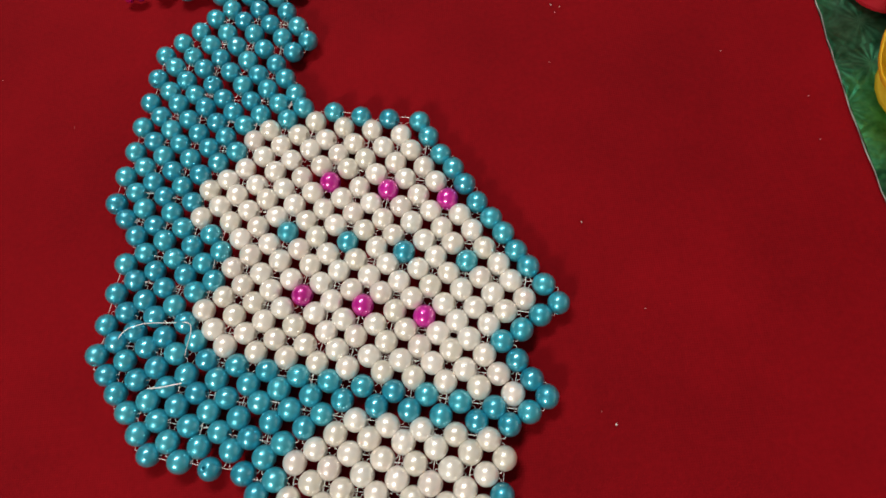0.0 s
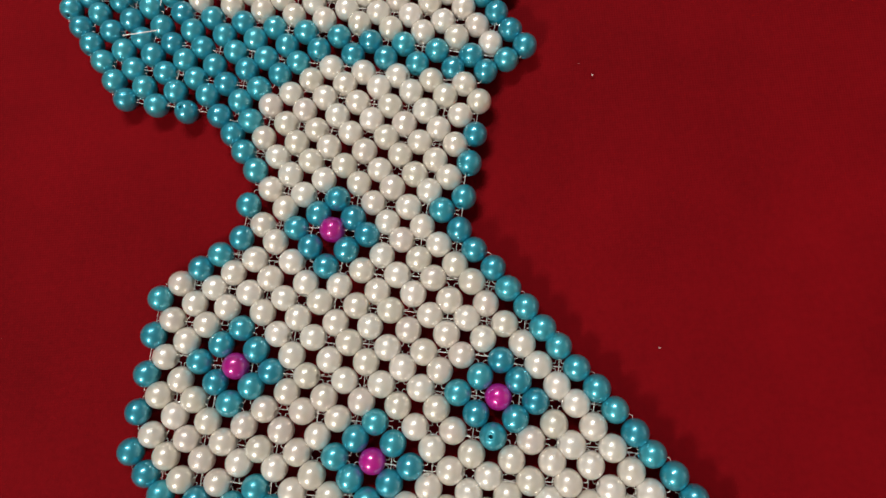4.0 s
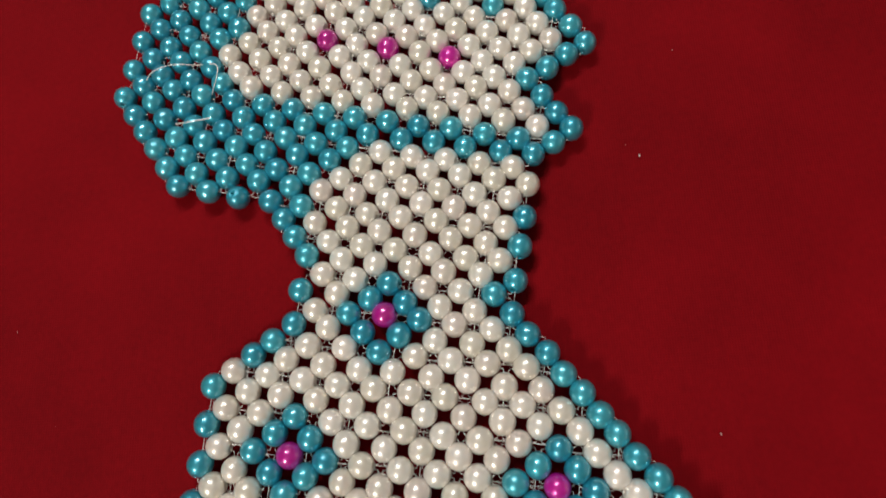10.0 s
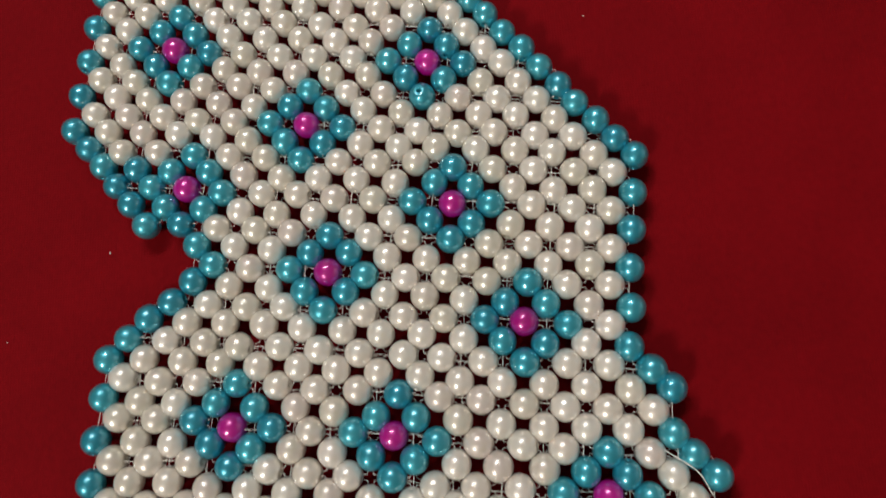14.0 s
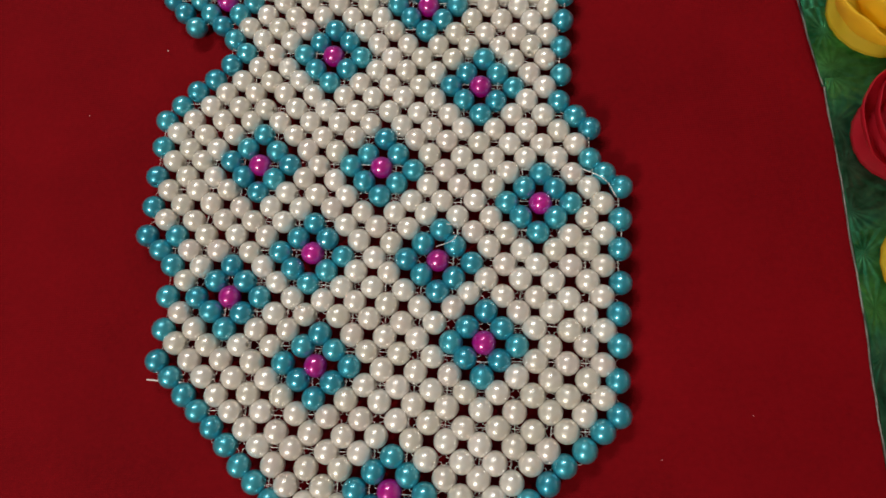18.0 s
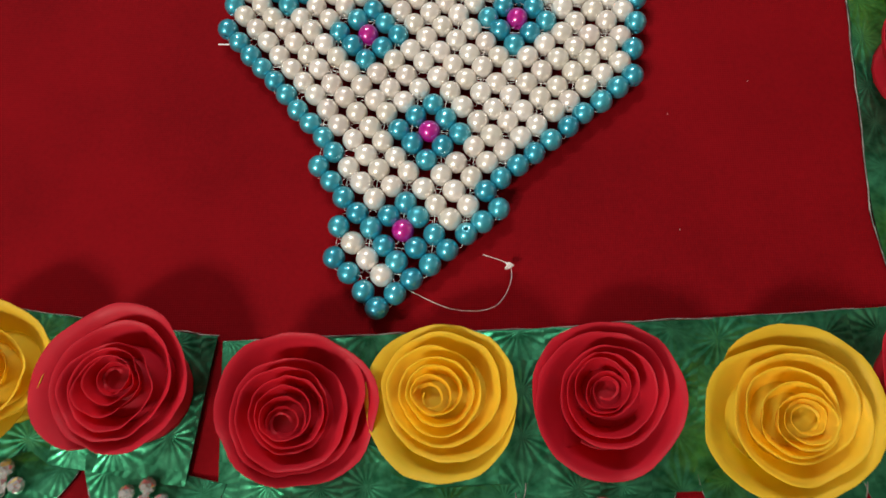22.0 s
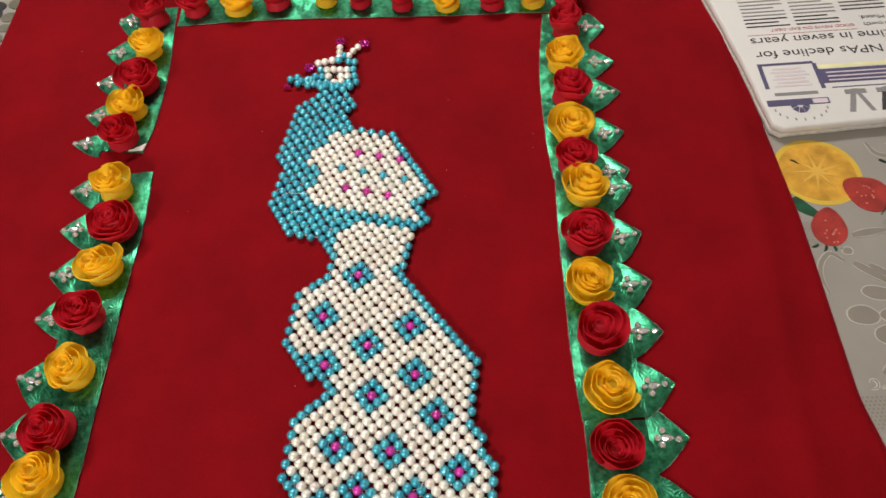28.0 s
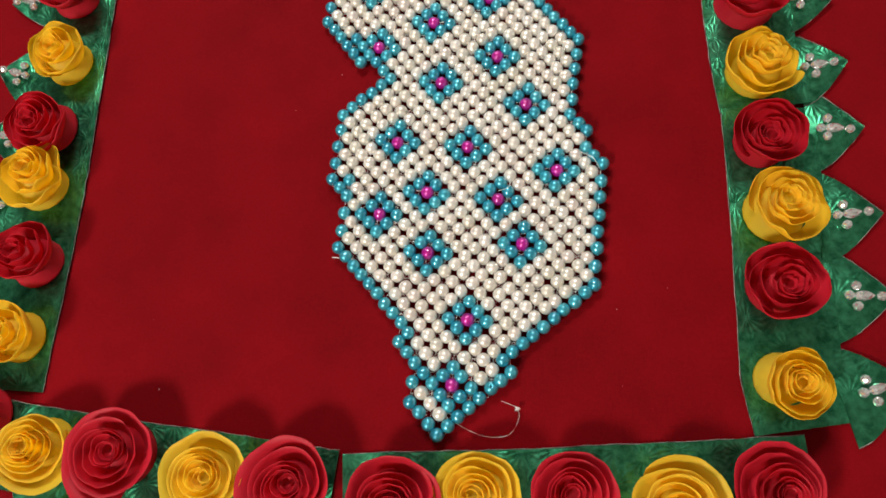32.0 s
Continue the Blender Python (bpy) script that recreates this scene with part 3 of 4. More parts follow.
WARP = [(-0.01564, -0.08808), (-0.04752, -0.31585), (0.02626, -0.0049), (-0.00422, 0.02605), (-0.01641, -0.01964), (-0.00516, -0.03848), (0.00887, 0.03869), (0.1614, -0.02406), (0.00218, 0.01715), (-0.02404, -0.02149), (0.011, 0.0424), (0.04109, 0.04735), (-0.01136, -0.09137), (0.00312, 0.00138), (0.0103, -0.01164), (-0.00256, -0.05211), (-0.03617, -0.02995), (-0.00878, 0.11245), (-0.00475, -7e-05), (-0.01034, 0.0265), (0.02057, 0.02681), (0.01182, -0.05501)]


def bead_place(i, j):
    """Where the net's mesh point (column, row) lies on the cloth."""
    u, v = (i - 2) / 25, (j - 10) / 50
    powers = [u ** a * v ** b for a in range(4) for b in range(7) if a + b <= 6]
    return Vector((sum(p * c[0] for p, c in zip(powers, WARP)), sum(p * c[1] for p, c in zip(powers, WARP)), 0))


def bead_mesh(name, mat, sides=20, rings=11, hole=0.16):
    """A round bead bored along its x axis, of radius one."""
    verts, faces = [], []
    a0 = math.asin(hole)
    profile = [(math.cos(a0 + (math.pi - 2 * a0) * k / rings), math.sin(a0 + (math.pi - 2 * a0) * k / rings)) for k in range(rings + 1)]
    profile += [(-0.9, hole * 0.8), (0.9, hole * 0.8)]
    n = len(profile)
    for x, r in profile:
        verts += [(x, r * math.cos(2 * math.pi * s / sides), r * math.sin(2 * math.pi * s / sides)) for s in range(sides)]
    for k in range(n):
        m = (k + 1) % n
        for s in range(sides):
            t = (s + 1) % sides
            faces.append((k * sides + s, m * sides + s, m * sides + t, k * sides + t))
    return mesh_from(name, verts, faces, mat)


BEAD = {c: bead_mesh(n, PEARL[c]) for c, n in (("W", "ivory_bead"), ("B", "turquoise_bead"), ("M", "magenta_bead"))}
BEAD_NAME = {"W": "ivory_bead", "B": "turquoise_bead", "M": "magenta_bead"}
RADIUS = {"W": 0.00470, "B": 0.00464, "M": 0.0046}
SECTIONS = (("wing", -12), ("waist", 3), ("upper_tail", 21), ("middle_tail", 37), ("tail_end", 99))
ON_END = {(15, 55), (11, 2), (-19, -33), (-17, -31), (10, 10), (-10, -6)}


def peacock():
    rnd = random.Random(5)
    bird = thing("beaded_peacock", Matrix(), "peacock woven from ivory, turquoise and magenta pearl beads on cloth", "beadwork")
    beads = {}
    for r, line in enumerate(CHART):
        for c, mark in enumerate(line):
            if mark in "WBM":
                beads[COL0 + c, ROW0 + r] = mark

    def section(i, j):
        mark = beads[i, j]
        if j >= -36 and j <= -3 and i < 3 and mark == "B" and (j < -30 or i < -11 or j >= -12 and i < -4):
            return "breast"
        return next(name for name, last in SECTIONS if j <= last)

    by_section = {}
    for key in beads:
        by_section.setdefault(section(*key), []).append(key)
    spots = {}
    for key in beads:
        p = bead_place(*key)
        r = RADIUS[beads[key]]
        spots[key] = Vector((p.x + rnd.gauss(0, 0.0003), p.y + rnd.gauss(0, 0.0003), r + 0.0007 + rnd.uniform(-0.0002, 0.0003)))
    for name, keys in by_section.items():
        verts, faces = [], []
        # nylon: through each bead, round to its neighbours and straight over the knots
        def strand(p, q, r):
            d = (q - p).normalized()
            side, up = Vector((-d.y, d.x, 0)).normalized() * r, Vector((0, 0, r))
            o = len(verts)
            verts.extend((p + side, p + up, p - side, p - up, q + side, q + up, q - side, q - up))
            faces.extend((o + n, o + (n + 1) % 4, o + 4 + (n + 1) % 4, o + 4 + n) for n in range(4))

        for (i, j) in keys:
            for di, dj in ((1, 1), (-1, 1)):
                if (i + di, j + dj) in beads:
                    a, b = spots[i, j], spots[i + di, j + dj]
                    corner = a.lerp(b, 0.5)
                    knot = bead_place(i + (di if i % 2 == 0 else 0), j + (dj if i % 2 else 0))
                    mid = Vector((corner.x * 0.30 + knot.x * 0.70, corner.y * 0.30 + knot.y * 0.70, corner.z + rnd.uniform(-0.001, 0.0012)))
                    strand(a, mid, 0.00010)
                    strand(mid, b, 0.00010)
            over = (i + 2, j) if i % 2 == 0 else (i, j + 2)
            if over in beads and rnd.random() < 0.5:
                slip = Vector((rnd.gauss(0, 0.0005), rnd.gauss(0, 0.0005), rnd.uniform(-0.0005, 0.0014)))
                strand(spots[i, j] + slip, spots[over] + slip, 0.00012)
        net = part(name, mesh_from(name, verts, faces, THREAD, False), bird, "clear nylon thread net strung with pearl beads")
        for (i, j) in keys:
            mark = beads[i, j]
            ob = new(BEAD_NAME[mark], BEAD[mark])
            ob.parent = net
            along = bead_place(i + 0.5, j) - bead_place(i - 0.5, j) if i % 2 == 0 else bead_place(i, j + 0.5) - bead_place(i, j - 0.5)
            yaw = math.degrees(math.atan2(along.y, along.x)) + rnd.gauss(0, 9)
            tip = 80 if (i, j) in ON_END else rnd.gauss(0, 9)
            p, s = spots[i, j], RADIUS[mark] * rnd.uniform(0.975, 1.02)
            ob.matrix_basis = Matrix.Translation(p) @ pose(0, 0, 0, 0, tip, yaw) @ pose(0, 0, 0, rnd.uniform(0, 360), 0, 0) @ Matrix.Diagonal((s * 1.02, s * 0.998, s * 0.998, 1))

    # crest, eye and bill tip
    crown = part("head", tube("head", [(x0 + (x1 - x0) * f, y0 + (y1 - y0) * f, 0.005) for x0, y0, x1, y1, _ in HEAD_ROWS[::-1] for f in (0.0, 1.0)], 0.00012, THREAD), bird, "nylon thread strung with beads for the face")

    def stray(mark, x, y, z, size=1.0):
        ob = new(BEAD_NAME[mark], BEAD[mark])
        ob.parent = crown
        s = RADIUS[mark] * size
        ob.matrix_basis = Matrix.Translation((x, y, z)) @ pose(0, 0, 0, 0, rnd.gauss(0, 20), rnd.uniform(0, 360)) @ Matrix.Diagonal((s, s, s, 1))

    spark = bead_mesh("crystal_bead", PINK_GEM, 8, 5)
    spark.polygons.foreach_set("use_smooth", [False] * len(spark.polygons))

    def cluster(x, y, z, n, spread):
        for k in range(n):
            a = 2 * math.pi * k / max(1, n - 1)
            q = (x, y) if k == n - 1 else (x + spread * math.cos(a), y + spread * math.sin(a))
            ob = new("crystal_bead", spark)
            ob.parent = crown
            ob.matrix_basis = Matrix.Translation((*q, z + rnd.uniform(-0.001, 0.001))) @ pose(0, 0, 0, rnd.uniform(0, 180), rnd.uniform(0, 180), 0) @ Matrix.Diagonal((0.0025, 0.0025, 0.0025, 1))

    for x0, y0, x1, y1, marks in HEAD_ROWS:
        for k, mark in enumerate(marks):
            if mark != ".":
                f = k / (len(marks) - 1)
                stray(mark, x0 + (x1 - x0) * f + rnd.gauss(0, 0.0003), y0 + (y1 - y0) * f + rnd.gauss(0, 0.0003), 0.0056 + rnd.uniform(-0.0003, 0.0006), 1.07)
    for x, y in CREST_A:
        stray("W", x, y - 0.0035, 0.0066, 0.98)
    for x, y in CREST_B:
        stray("W", x, y - 0.0035, 0.0066, 0.98)
    cluster(CREST_A_TIP[0], CREST_A_TIP[1] - 0.003, 0.007, 8, 0.0047)
    cluster(CREST_B_TIP[0], CREST_B_TIP[1] - 0.003, 0.007, 8, 0.0047)
    cluster(BROW_TIP[0], BROW_TIP[1] - 0.004, 0.0075, 9, 0.0050)
    cluster(*BILL_TIP, 0.005, 3, 0.003)
    for dx, dy in ((0, 0), (-0.006, 0.001), (0.0055, 0.001), (0.002, -0.0055)):
        ob = new("black_bead", bead_mesh("black_bead", BLACK_BEAD, 10, 6))
        ob.parent = crown
        ob.matrix_basis = Matrix.Translation((EYE[0] + dx, EYE[1] + dy, 0.0055)) @ Matrix.Diagonal((0.0021, 0.0021, 0.0021, 1))
    return bird


# rows of beads over the face: first and last place, and their colours
HEAD_ROWS = ((-0.06, 0.297, -0.053, 0.304, 'BB'),
             (-0.047, 0.294, -0.039, 0.292, 'BB'),
             (-0.087, 0.294, -0.069, 0.297, 'WWW'),
             (-0.083, 0.2815, -0.04, 0.2785, 'BWWWWB'),
             (-0.089, 0.27, -0.038, 0.267, 'BBW.WWB'),
             (-0.121, 0.2665, -0.112, 0.2695, 'BB'),
             (-0.111, 0.2595, -0.098, 0.2555, 'BB'),
             (-0.098, 0.266, -0.09, 0.257, 'BB'),
             (-0.107, 0.2635, -0.093, 0.2645, 'BBB'),
             (-0.083, 0.259, -0.036, 0.257, 'BBWWBB'),
             (-0.083, 0.254, -0.042, 0.25, 'BBBBBB'))
EYE = (-0.067, 0.2695)
CREST_A = ((-0.06, 0.323), (-0.06, 0.314), (-0.06, 0.305),)
CREST_B = ((-0.036, 0.322), (-0.042, 0.315), (-0.047, 0.307),)
CREST_A_TIP, CREST_B_TIP, BROW_TIP, BILL_TIP = ((-0.06, 0.333), (-0.027, 0.327), (-0.098, 0.289), (-0.125, 0.2565))
peacock()


# ---- paper roses ----
def rose_point(turn, f, shape):
    """A point of the rolled paper strip: turn counted from the heart, f from the foot (0) to the lip (1)."""
    R, H, turns, seed, squash, wave, drift, way, bud, closed = shape
    theta = 2 * math.pi * turn
    # the strip's end is tucked against the turn inside it
    tuck = min(1.0, max(0.0, (turn - turns + 0.45) / 0.45))
    s = (turn - 0.8 * closed * tuck * tuck * (3 - 2 * tuck)) / turns
    lip = R * (0.15 * (0.07 + 0.93 * s) + 0.85 * math.exp(-2.15 * (1 - s)))
    gap = R * (0.15 / turns + 0.85 * math.exp(-2.15 * (1 - s)) * (1 - math.exp(-2.15 / turns)))
    wob = lip * wave * (noise.noise((math.cos(theta) * 1.3, math.sin(theta) * 1.3, seed + turn * 0.22)) + 0.5 * noise.noise((math.cos(theta) * 3.1, math.sin(theta) * 3.1, seed + turn * 0.4)))
    foot = lip * (0.82 - 0.27 * s + 0.08 * bud * s)
    z_lip = H * (0.80 + 0.20 * min(1.0, s / 0.35)) * (1 - (0.46 - 0.12 * bud) * s ** (3 - 1.2 * bud)) * (1 + (0.10 + 0.12 * bud) * noise.noise((math.cos(theta) * (1 + bud), math.sin(theta) * (1 + bud), seed + 9 + turn * 0.5)) * (0.4 + s))
    z_foot = 0.0010 + H * 0.80 * (1 - s) ** 0.56
    r = foot + (lip * (1 - 0.10 * bud * s) + wob - foot) * f ** (1.0 + 0.5 * s * (1 - bud)) + 0.20 * bud * s * lip * math.sin(math.pi * f ** 0.9)
    z = z_foot + (z_lip - z_foot) * (f * (1 - s) + math.sin(f * math.pi / 2) * s)
    # the turns bunch on one side and stand apart on the other
    calm = 1.0 * min(1.0, (turns - turn) / 0.9)
    cx = calm * gap * noise.noise((turn * 0.75, seed, 0.5)) + drift * R * (1 - s) * math.cos(way)
    cy = calm * gap * noise.noise((turn * 0.75, seed, 7.5)) + drift * R * (1 - s) * math.sin(way)
    return Vector((r * math.cos(theta) * squash + cx, r * math.sin(theta) / squash + cy, max(z, 0.0006)))


def paper_rose(x, y, kind, seed, size=0.0285, height=0.027, lean=(0, 0), tail=0.0, bud=0.8):
    rnd = random.Random(seed)
    words = {"R": "red", "Y": "yellow"}[kind]
    rose = thing("paper_rose", pose(x, y, 0.0032, lean[0], lean[1], rnd.uniform(0, 360)),
                 f"{words} spiral-rolled paper rose glued on green foil", "paper flower", f"{words} paper roses round the frame")
    turns = rnd.choice((7.0, 7.6, 8.2)) if bud < 0.5 else rnd.choice((5.2, 5.7, 6.2, 6.7))
    shape = (size, height, turns, seed * 3.7, rnd.uniform(0.96, 1.04), rnd.uniform(0.05, 0.09), rnd.uniform(0.04, 0.20), rnd.uniform(0, 6.28), bud, 1.0 if tail == 0 else 0.5)
    seg, rows, thick = 48, 7, 0.00008
    whorls = [("heart_coil", 0.0, 1.7), ("inner_petals", 1.7, 3.2), ("middle_petals", 3.2, turns - 1.5), ("outer_petals", turns - 1.5, turns)]
    for name, t0, t1 in whorls:
        n = int((t1 - t0) * seg) + 1
        verts, faces = [], []
        for side in (1, -1):
            for k in range(n):
                turn = t0 + (t1 - t0) * k / (n - 1)
                grow = 0.5 * tail * math.sin(0.5 * math.pi * max(0, (turn - (turns - 0.6)) / 0.6)) ** 2
                end = max(0.0, (turn - (turns - 0.16)) / 0.16)
                for a in range(rows + 1):
                    f = a / rows * math.sqrt(max(0.05, 1 - end * end))
                    p = rose_point(turn, f, shape)
                    out = Vector((p.x, p.y, 0)).normalized() * thick * side
                    p = Vector((p.x * (1 + grow * f), p.y * (1 + grow * f), p.z * (1 - 0.4 * grow * f)))
                    verts.append(p + out)
        half = n * (rows + 1)
        w = rows + 1
        for k in range(n - 1):
            for a in range(rows):
                q = k * w + a
                faces.append((q, q + w, q + w + 1, q + 1))
                faces.append((half + q, half + q + 1, half + q + w + 1, half + q + w))
        faces += [(k * w + rows, (k + 1) * w + rows, half + (k + 1) * w + rows, half + k * w + rows) for k in range(n - 1)]
        part(name, mesh_from(name, verts, faces, PAPER[kind]), rose)
    # the rolled foot under the petals, leaning with them
    cone = [(0.62, 0.0, 1.0), (0.60, 0.04, 1.0), (0.54, 0.26, 0.85), (0.43, 0.46, 0.62), (0.28, 0.61, 0.36), (0.12, 0.69, 0.15)]
    verts = []
    for r, z, s in cone:
        ox, oy = (shape[6] * size * (1 - s) * f(shape[7]) for f in (math.cos, math.sin))
        verts += [(size * r * math.cos(2 * math.pi * k / 20) + ox, size * r * math.sin(2 * math.pi * k / 20) + oy, z * height) for k in range(20)]
    faces = [(r * 20 + k, r * 20 + (k + 1) % 20, r * 20 + 20 + (k + 1) % 20, r * 20 + 20 + k) for r in range(5) for k in range(20)]
    faces += [tuple(range(19, -1, -1)), tuple(range(100, 120))]
    part("base", mesh_from("base", verts, faces, PAPER[kind]), rose)
    return rose


# ---- foil border with leaf points and rhinestones ----
def gem_mesh(name, length, width, height, pear):
    """A cut stone: girdle, crown facets and a flat table; pear-shaped stones come to a point along x."""
    n = 9
    verts, faces = [], []
    for scale, z in ((0.92, 0.0), (1.0, height * 0.22), (0.78, height * 0.66), (0.36, height)):
        for k in range(n):
            a = 2 * math.pi * (k + 0.5 * (len(verts) // n % 2)) / n
            x, y = math.cos(a), math.sin(a)
            if pear:
                y *= 1 - 0.55 * max(0, x) ** 1.5
            verts.append((x * length / 2 * scale, y * width / 2 * scale, z))
    for r in range(3):
        for k in range(n):
            m = (k + 1) % n
            faces.append((r * n + k, r * n + m, r * n + n + m, r * n + n + k))
    faces.append(tuple(range(3 * n, 4 * n)))
    return mesh_from(name, verts, faces, GEM, False)


ROUND_GEM = gem_mesh("round_stone", 0.0068, 0.0065, 0.0038, False)
PEAR_GEM = gem_mesh("pear_stone", 0.0135, 0.0074, 0.0042, True)


def rhinestone_flower(x, y, turn, seed, z=0.0034):
    rnd = random.Random(seed)
    fl = thing("rhinestone_flower", pose(x, y, z, 0, 0, turn + rnd.uniform(-8, 8)), "cluster of clear rhinestones glued on a foil leaf", "rhinestones", "rhinestone flowers on the leaves")
    part("pear_stone", PEAR_GEM, fl, "", pose(0.0028, 0, 0.0004, rnd.uniform(-7, 7), rnd.uniform(-5, 5), 0))
    for px, py in ((-0.0068, 0.0), (-0.0020, 0.0070), (-0.0020, -0.0070), (0.0135, 0.0)):
        part("round_stone", ROUND_GEM, fl, "", pose(px + rnd.uniform(-0.0006, 0.0006), py + rnd.uniform(-0.0006, 0.0006), 0.0004, rnd.uniform(-9, 9), rnd.uniform(-9, 9), rnd.uniform(0, 60)))
    return fl


def leaf_half(width, t):
    """Half the width of a pointed scallop, from its foot (0) to its tip (1)."""
    return width / 2 * (1 - t ** 1.45) * (1 + 0.05 * math.sin(math.pi * t))


def leaf_mesh(width, length, curl, seed):
    """The scallop as a bent card with thickness."""
    rnd = random.Random(seed)
    ph = rnd.uniform(0, 6)
    nx, ny, th = 12, 8, 0.0007
    verts, faces = [], []
    for side in (1, 0):
        for i in range(nx + 1):
            t = i / nx
            hw = leaf_half(width, t) + 0.0002
            for j in range(ny + 1):
                v = 2 * j / ny - 1
                z = curl * t * t + 0.0012 * (1 - v * v) * math.sin(math.pi * t) + 0.0005 * math.sin(5 * t + 3 * v + ph)
                verts.append((length * t - 0.003 * (1 - t), hw * v, z + th * side))
    w = ny + 1
    half = (nx + 1) * w
    for i in range(nx):
        for j in range(ny):
            q = i * w + j
            faces.append((q, q + w, q + w + 1, q + 1))
            faces.append((half + q, half + q + 1, half + q + w + 1, half + q + w))
    rim = [i * w for i in range(nx + 1)] + [nx * w + j for j in range(1, ny + 1)] + [i * w + ny for i in range(nx - 1, -1, -1)] + [j for j in range(ny - 1, 0, -1)]
    base = len(verts)
    verts += [verts[q + side * half] for q in rim for side in (0, 1)]
    m = len(rim)
    faces += [(base + 2 * k, base + 2 * k + 1, base + 2 * ((k + 1) % m) + 1, base + 2 * ((k + 1) % m)) for k in range(m)]
    return mesh_from("leaf", verts, faces, FOIL)


def band_mesh(line, outward, width, seed):
    """The strip of foil-covered card along a line, a little uneven."""
    ph = random.Random(seed).uniform(0, 6)
    ny, th = 6, 0.0008
    nx = len(line) - 1
    verts, faces = [], []
    for side in (1, 0):
        for i, (p, n) in enumerate(zip(line, outward)):
            for j in range(ny + 1):
                x, y = 0.012 * i, width * j / ny
                z = 0.0011 + 0.0007 * math.sin(x * 40 + ph) * math.sin(y * 60 + 1) + 0.0004 * math.sin(x * 130 + ph)
                q = p + n * y
                verts.append((q.x, q.y, z + th * side))
    w = ny + 1
    half = (nx + 1) * w
    for i in range(nx):
        for j in range(ny):
            q = i * w + j
            faces.append((q, q + w, q + w + 1, q + 1))
            faces.append((half + q, half + q + 1, half + q + w + 1, half + q + w))
    rim = [i * w for i in range(nx + 1)] + [nx * w + j for j in range(1, ny + 1)] + [i * w + ny for i in range(nx - 1, -1, -1)] + [j for j in range(ny - 1, 0, -1)]
    base = len(verts)
    verts += [verts[q + side * half] for q in rim for side in (0, 1)]
    m = len(rim)
    faces += [(base + 2 * k, base + 2 * k + 1, base + 2 * ((k + 1) % m) + 1, base + 2 * ((k + 1) % m)) for k in range(m)]
    me = mesh_from("band", verts, faces, FOIL)
    bm = bmesh.new()
    bm.from_mesh(me)
    bmesh.ops.recalc_face_normals(bm, faces=bm.faces[:])
    bm.to_mesh(me)
    bm.free()
    return me


def border(inner, width, tips, seed, pitch=0.056, out=1, gem_back=0.0225, lift=0.0, label_extra=""):
    """A strip along its inner edge, whose leaves reach out to their tips (left of the way, or right with out -1)."""
    x0, y0 = inner[0]
    ob = thing("foil_border", pose(x0, y0, lift), "strip of green embossed foil card cut into leaf points" + label_extra, "foil border", "foil strips of the frame")
    coarse = smooth_line([(x - x0, y - y0, 0) for x, y in inner], 12)
    line = [coarse[0]]
    for p in coarse[1:]:
        if (p - line[-1]).length > 0.006 or p is coarse[-1]:
            line.append(p)
    outward = []
    for k in range(len(line)):
        d = (line[min(k + 1, len(line) - 1)] - line[max(k - 1, 0)]).normalized()
        outward.append(Vector((-d.y, d.x, 0)) * out)
    part("band", band_mesh(line, outward, width, seed), ob)
    rnd = random.Random(seed)
    torn = [p + n * rnd.gauss(-0.0001, 0.00022) + Vector((0, 0, 0.0016 + rnd.gauss(0, 0.00025))) for p, n in zip(line, outward)]
    part("cut_edge", tube("cut_edge", torn, 0.00032, CARD, 4), ob, "pale torn card edge")
    for k, (tx, ty, *narrow) in enumerate(tips):
        tip = Vector((tx - x0, ty - y0, 0))
        foot = min((p + n * (width - 0.002) for p, n in zip(line, outward)), key=lambda q: (q - tip).length)
        way = tip - foot
        turn = math.degrees(math.atan2(way.y, way.x))
        broad = narrow[0] if narrow else pitch * 1.03
        leaf = part("leaf", leaf_mesh(broad, way.length, 0.003, seed * 31 + k), ob, "", pose(foot.x, foot.y, 0.0006 + 0.0003 * (k % 2), 0, 0, turn))
        rim = []
        for n in range(-14, 15):
            t = 1 - abs(n) / 14
            rim.append((way.length * t - 0.003 * (1 - t), math.copysign(leaf_half(broad, t), n) + rnd.gauss(0, 0.00015), 0.003 * t * t + 0.0006 + rnd.gauss(0, 0.0002)))
        part("cut_edge", tube("cut_edge", rim, 0.00026, CARD, 4), leaf, "pale cut edge of the card")
        if gem_back:
            c = tip - way.normalized() * gem_back
            rhinestone_flower(x0 + c.x, y0 + c.y, turn, seed * 17 + k, 0.0036 + lift)
    return ob


FAR_ROSES = ((-0.2705, 0.413, "R", 0.0285), (-0.2110, 0.411, "Y", 0.0315), (-0.1545, 0.415, "R", 0.0290), (-0.0865, 0.416, "Y", 0.0245), (-0.0370, 0.409, "R", 0.0250),
             (0.0215, 0.398, "R", 0.0245), (0.0837, 0.395, "Y", 0.0280), (0.1453, 0.391, "R", 0.0268), (0.2006, 0.391, "Y", 0.0262), (0.2450, 0.391, "R", 0.0250))


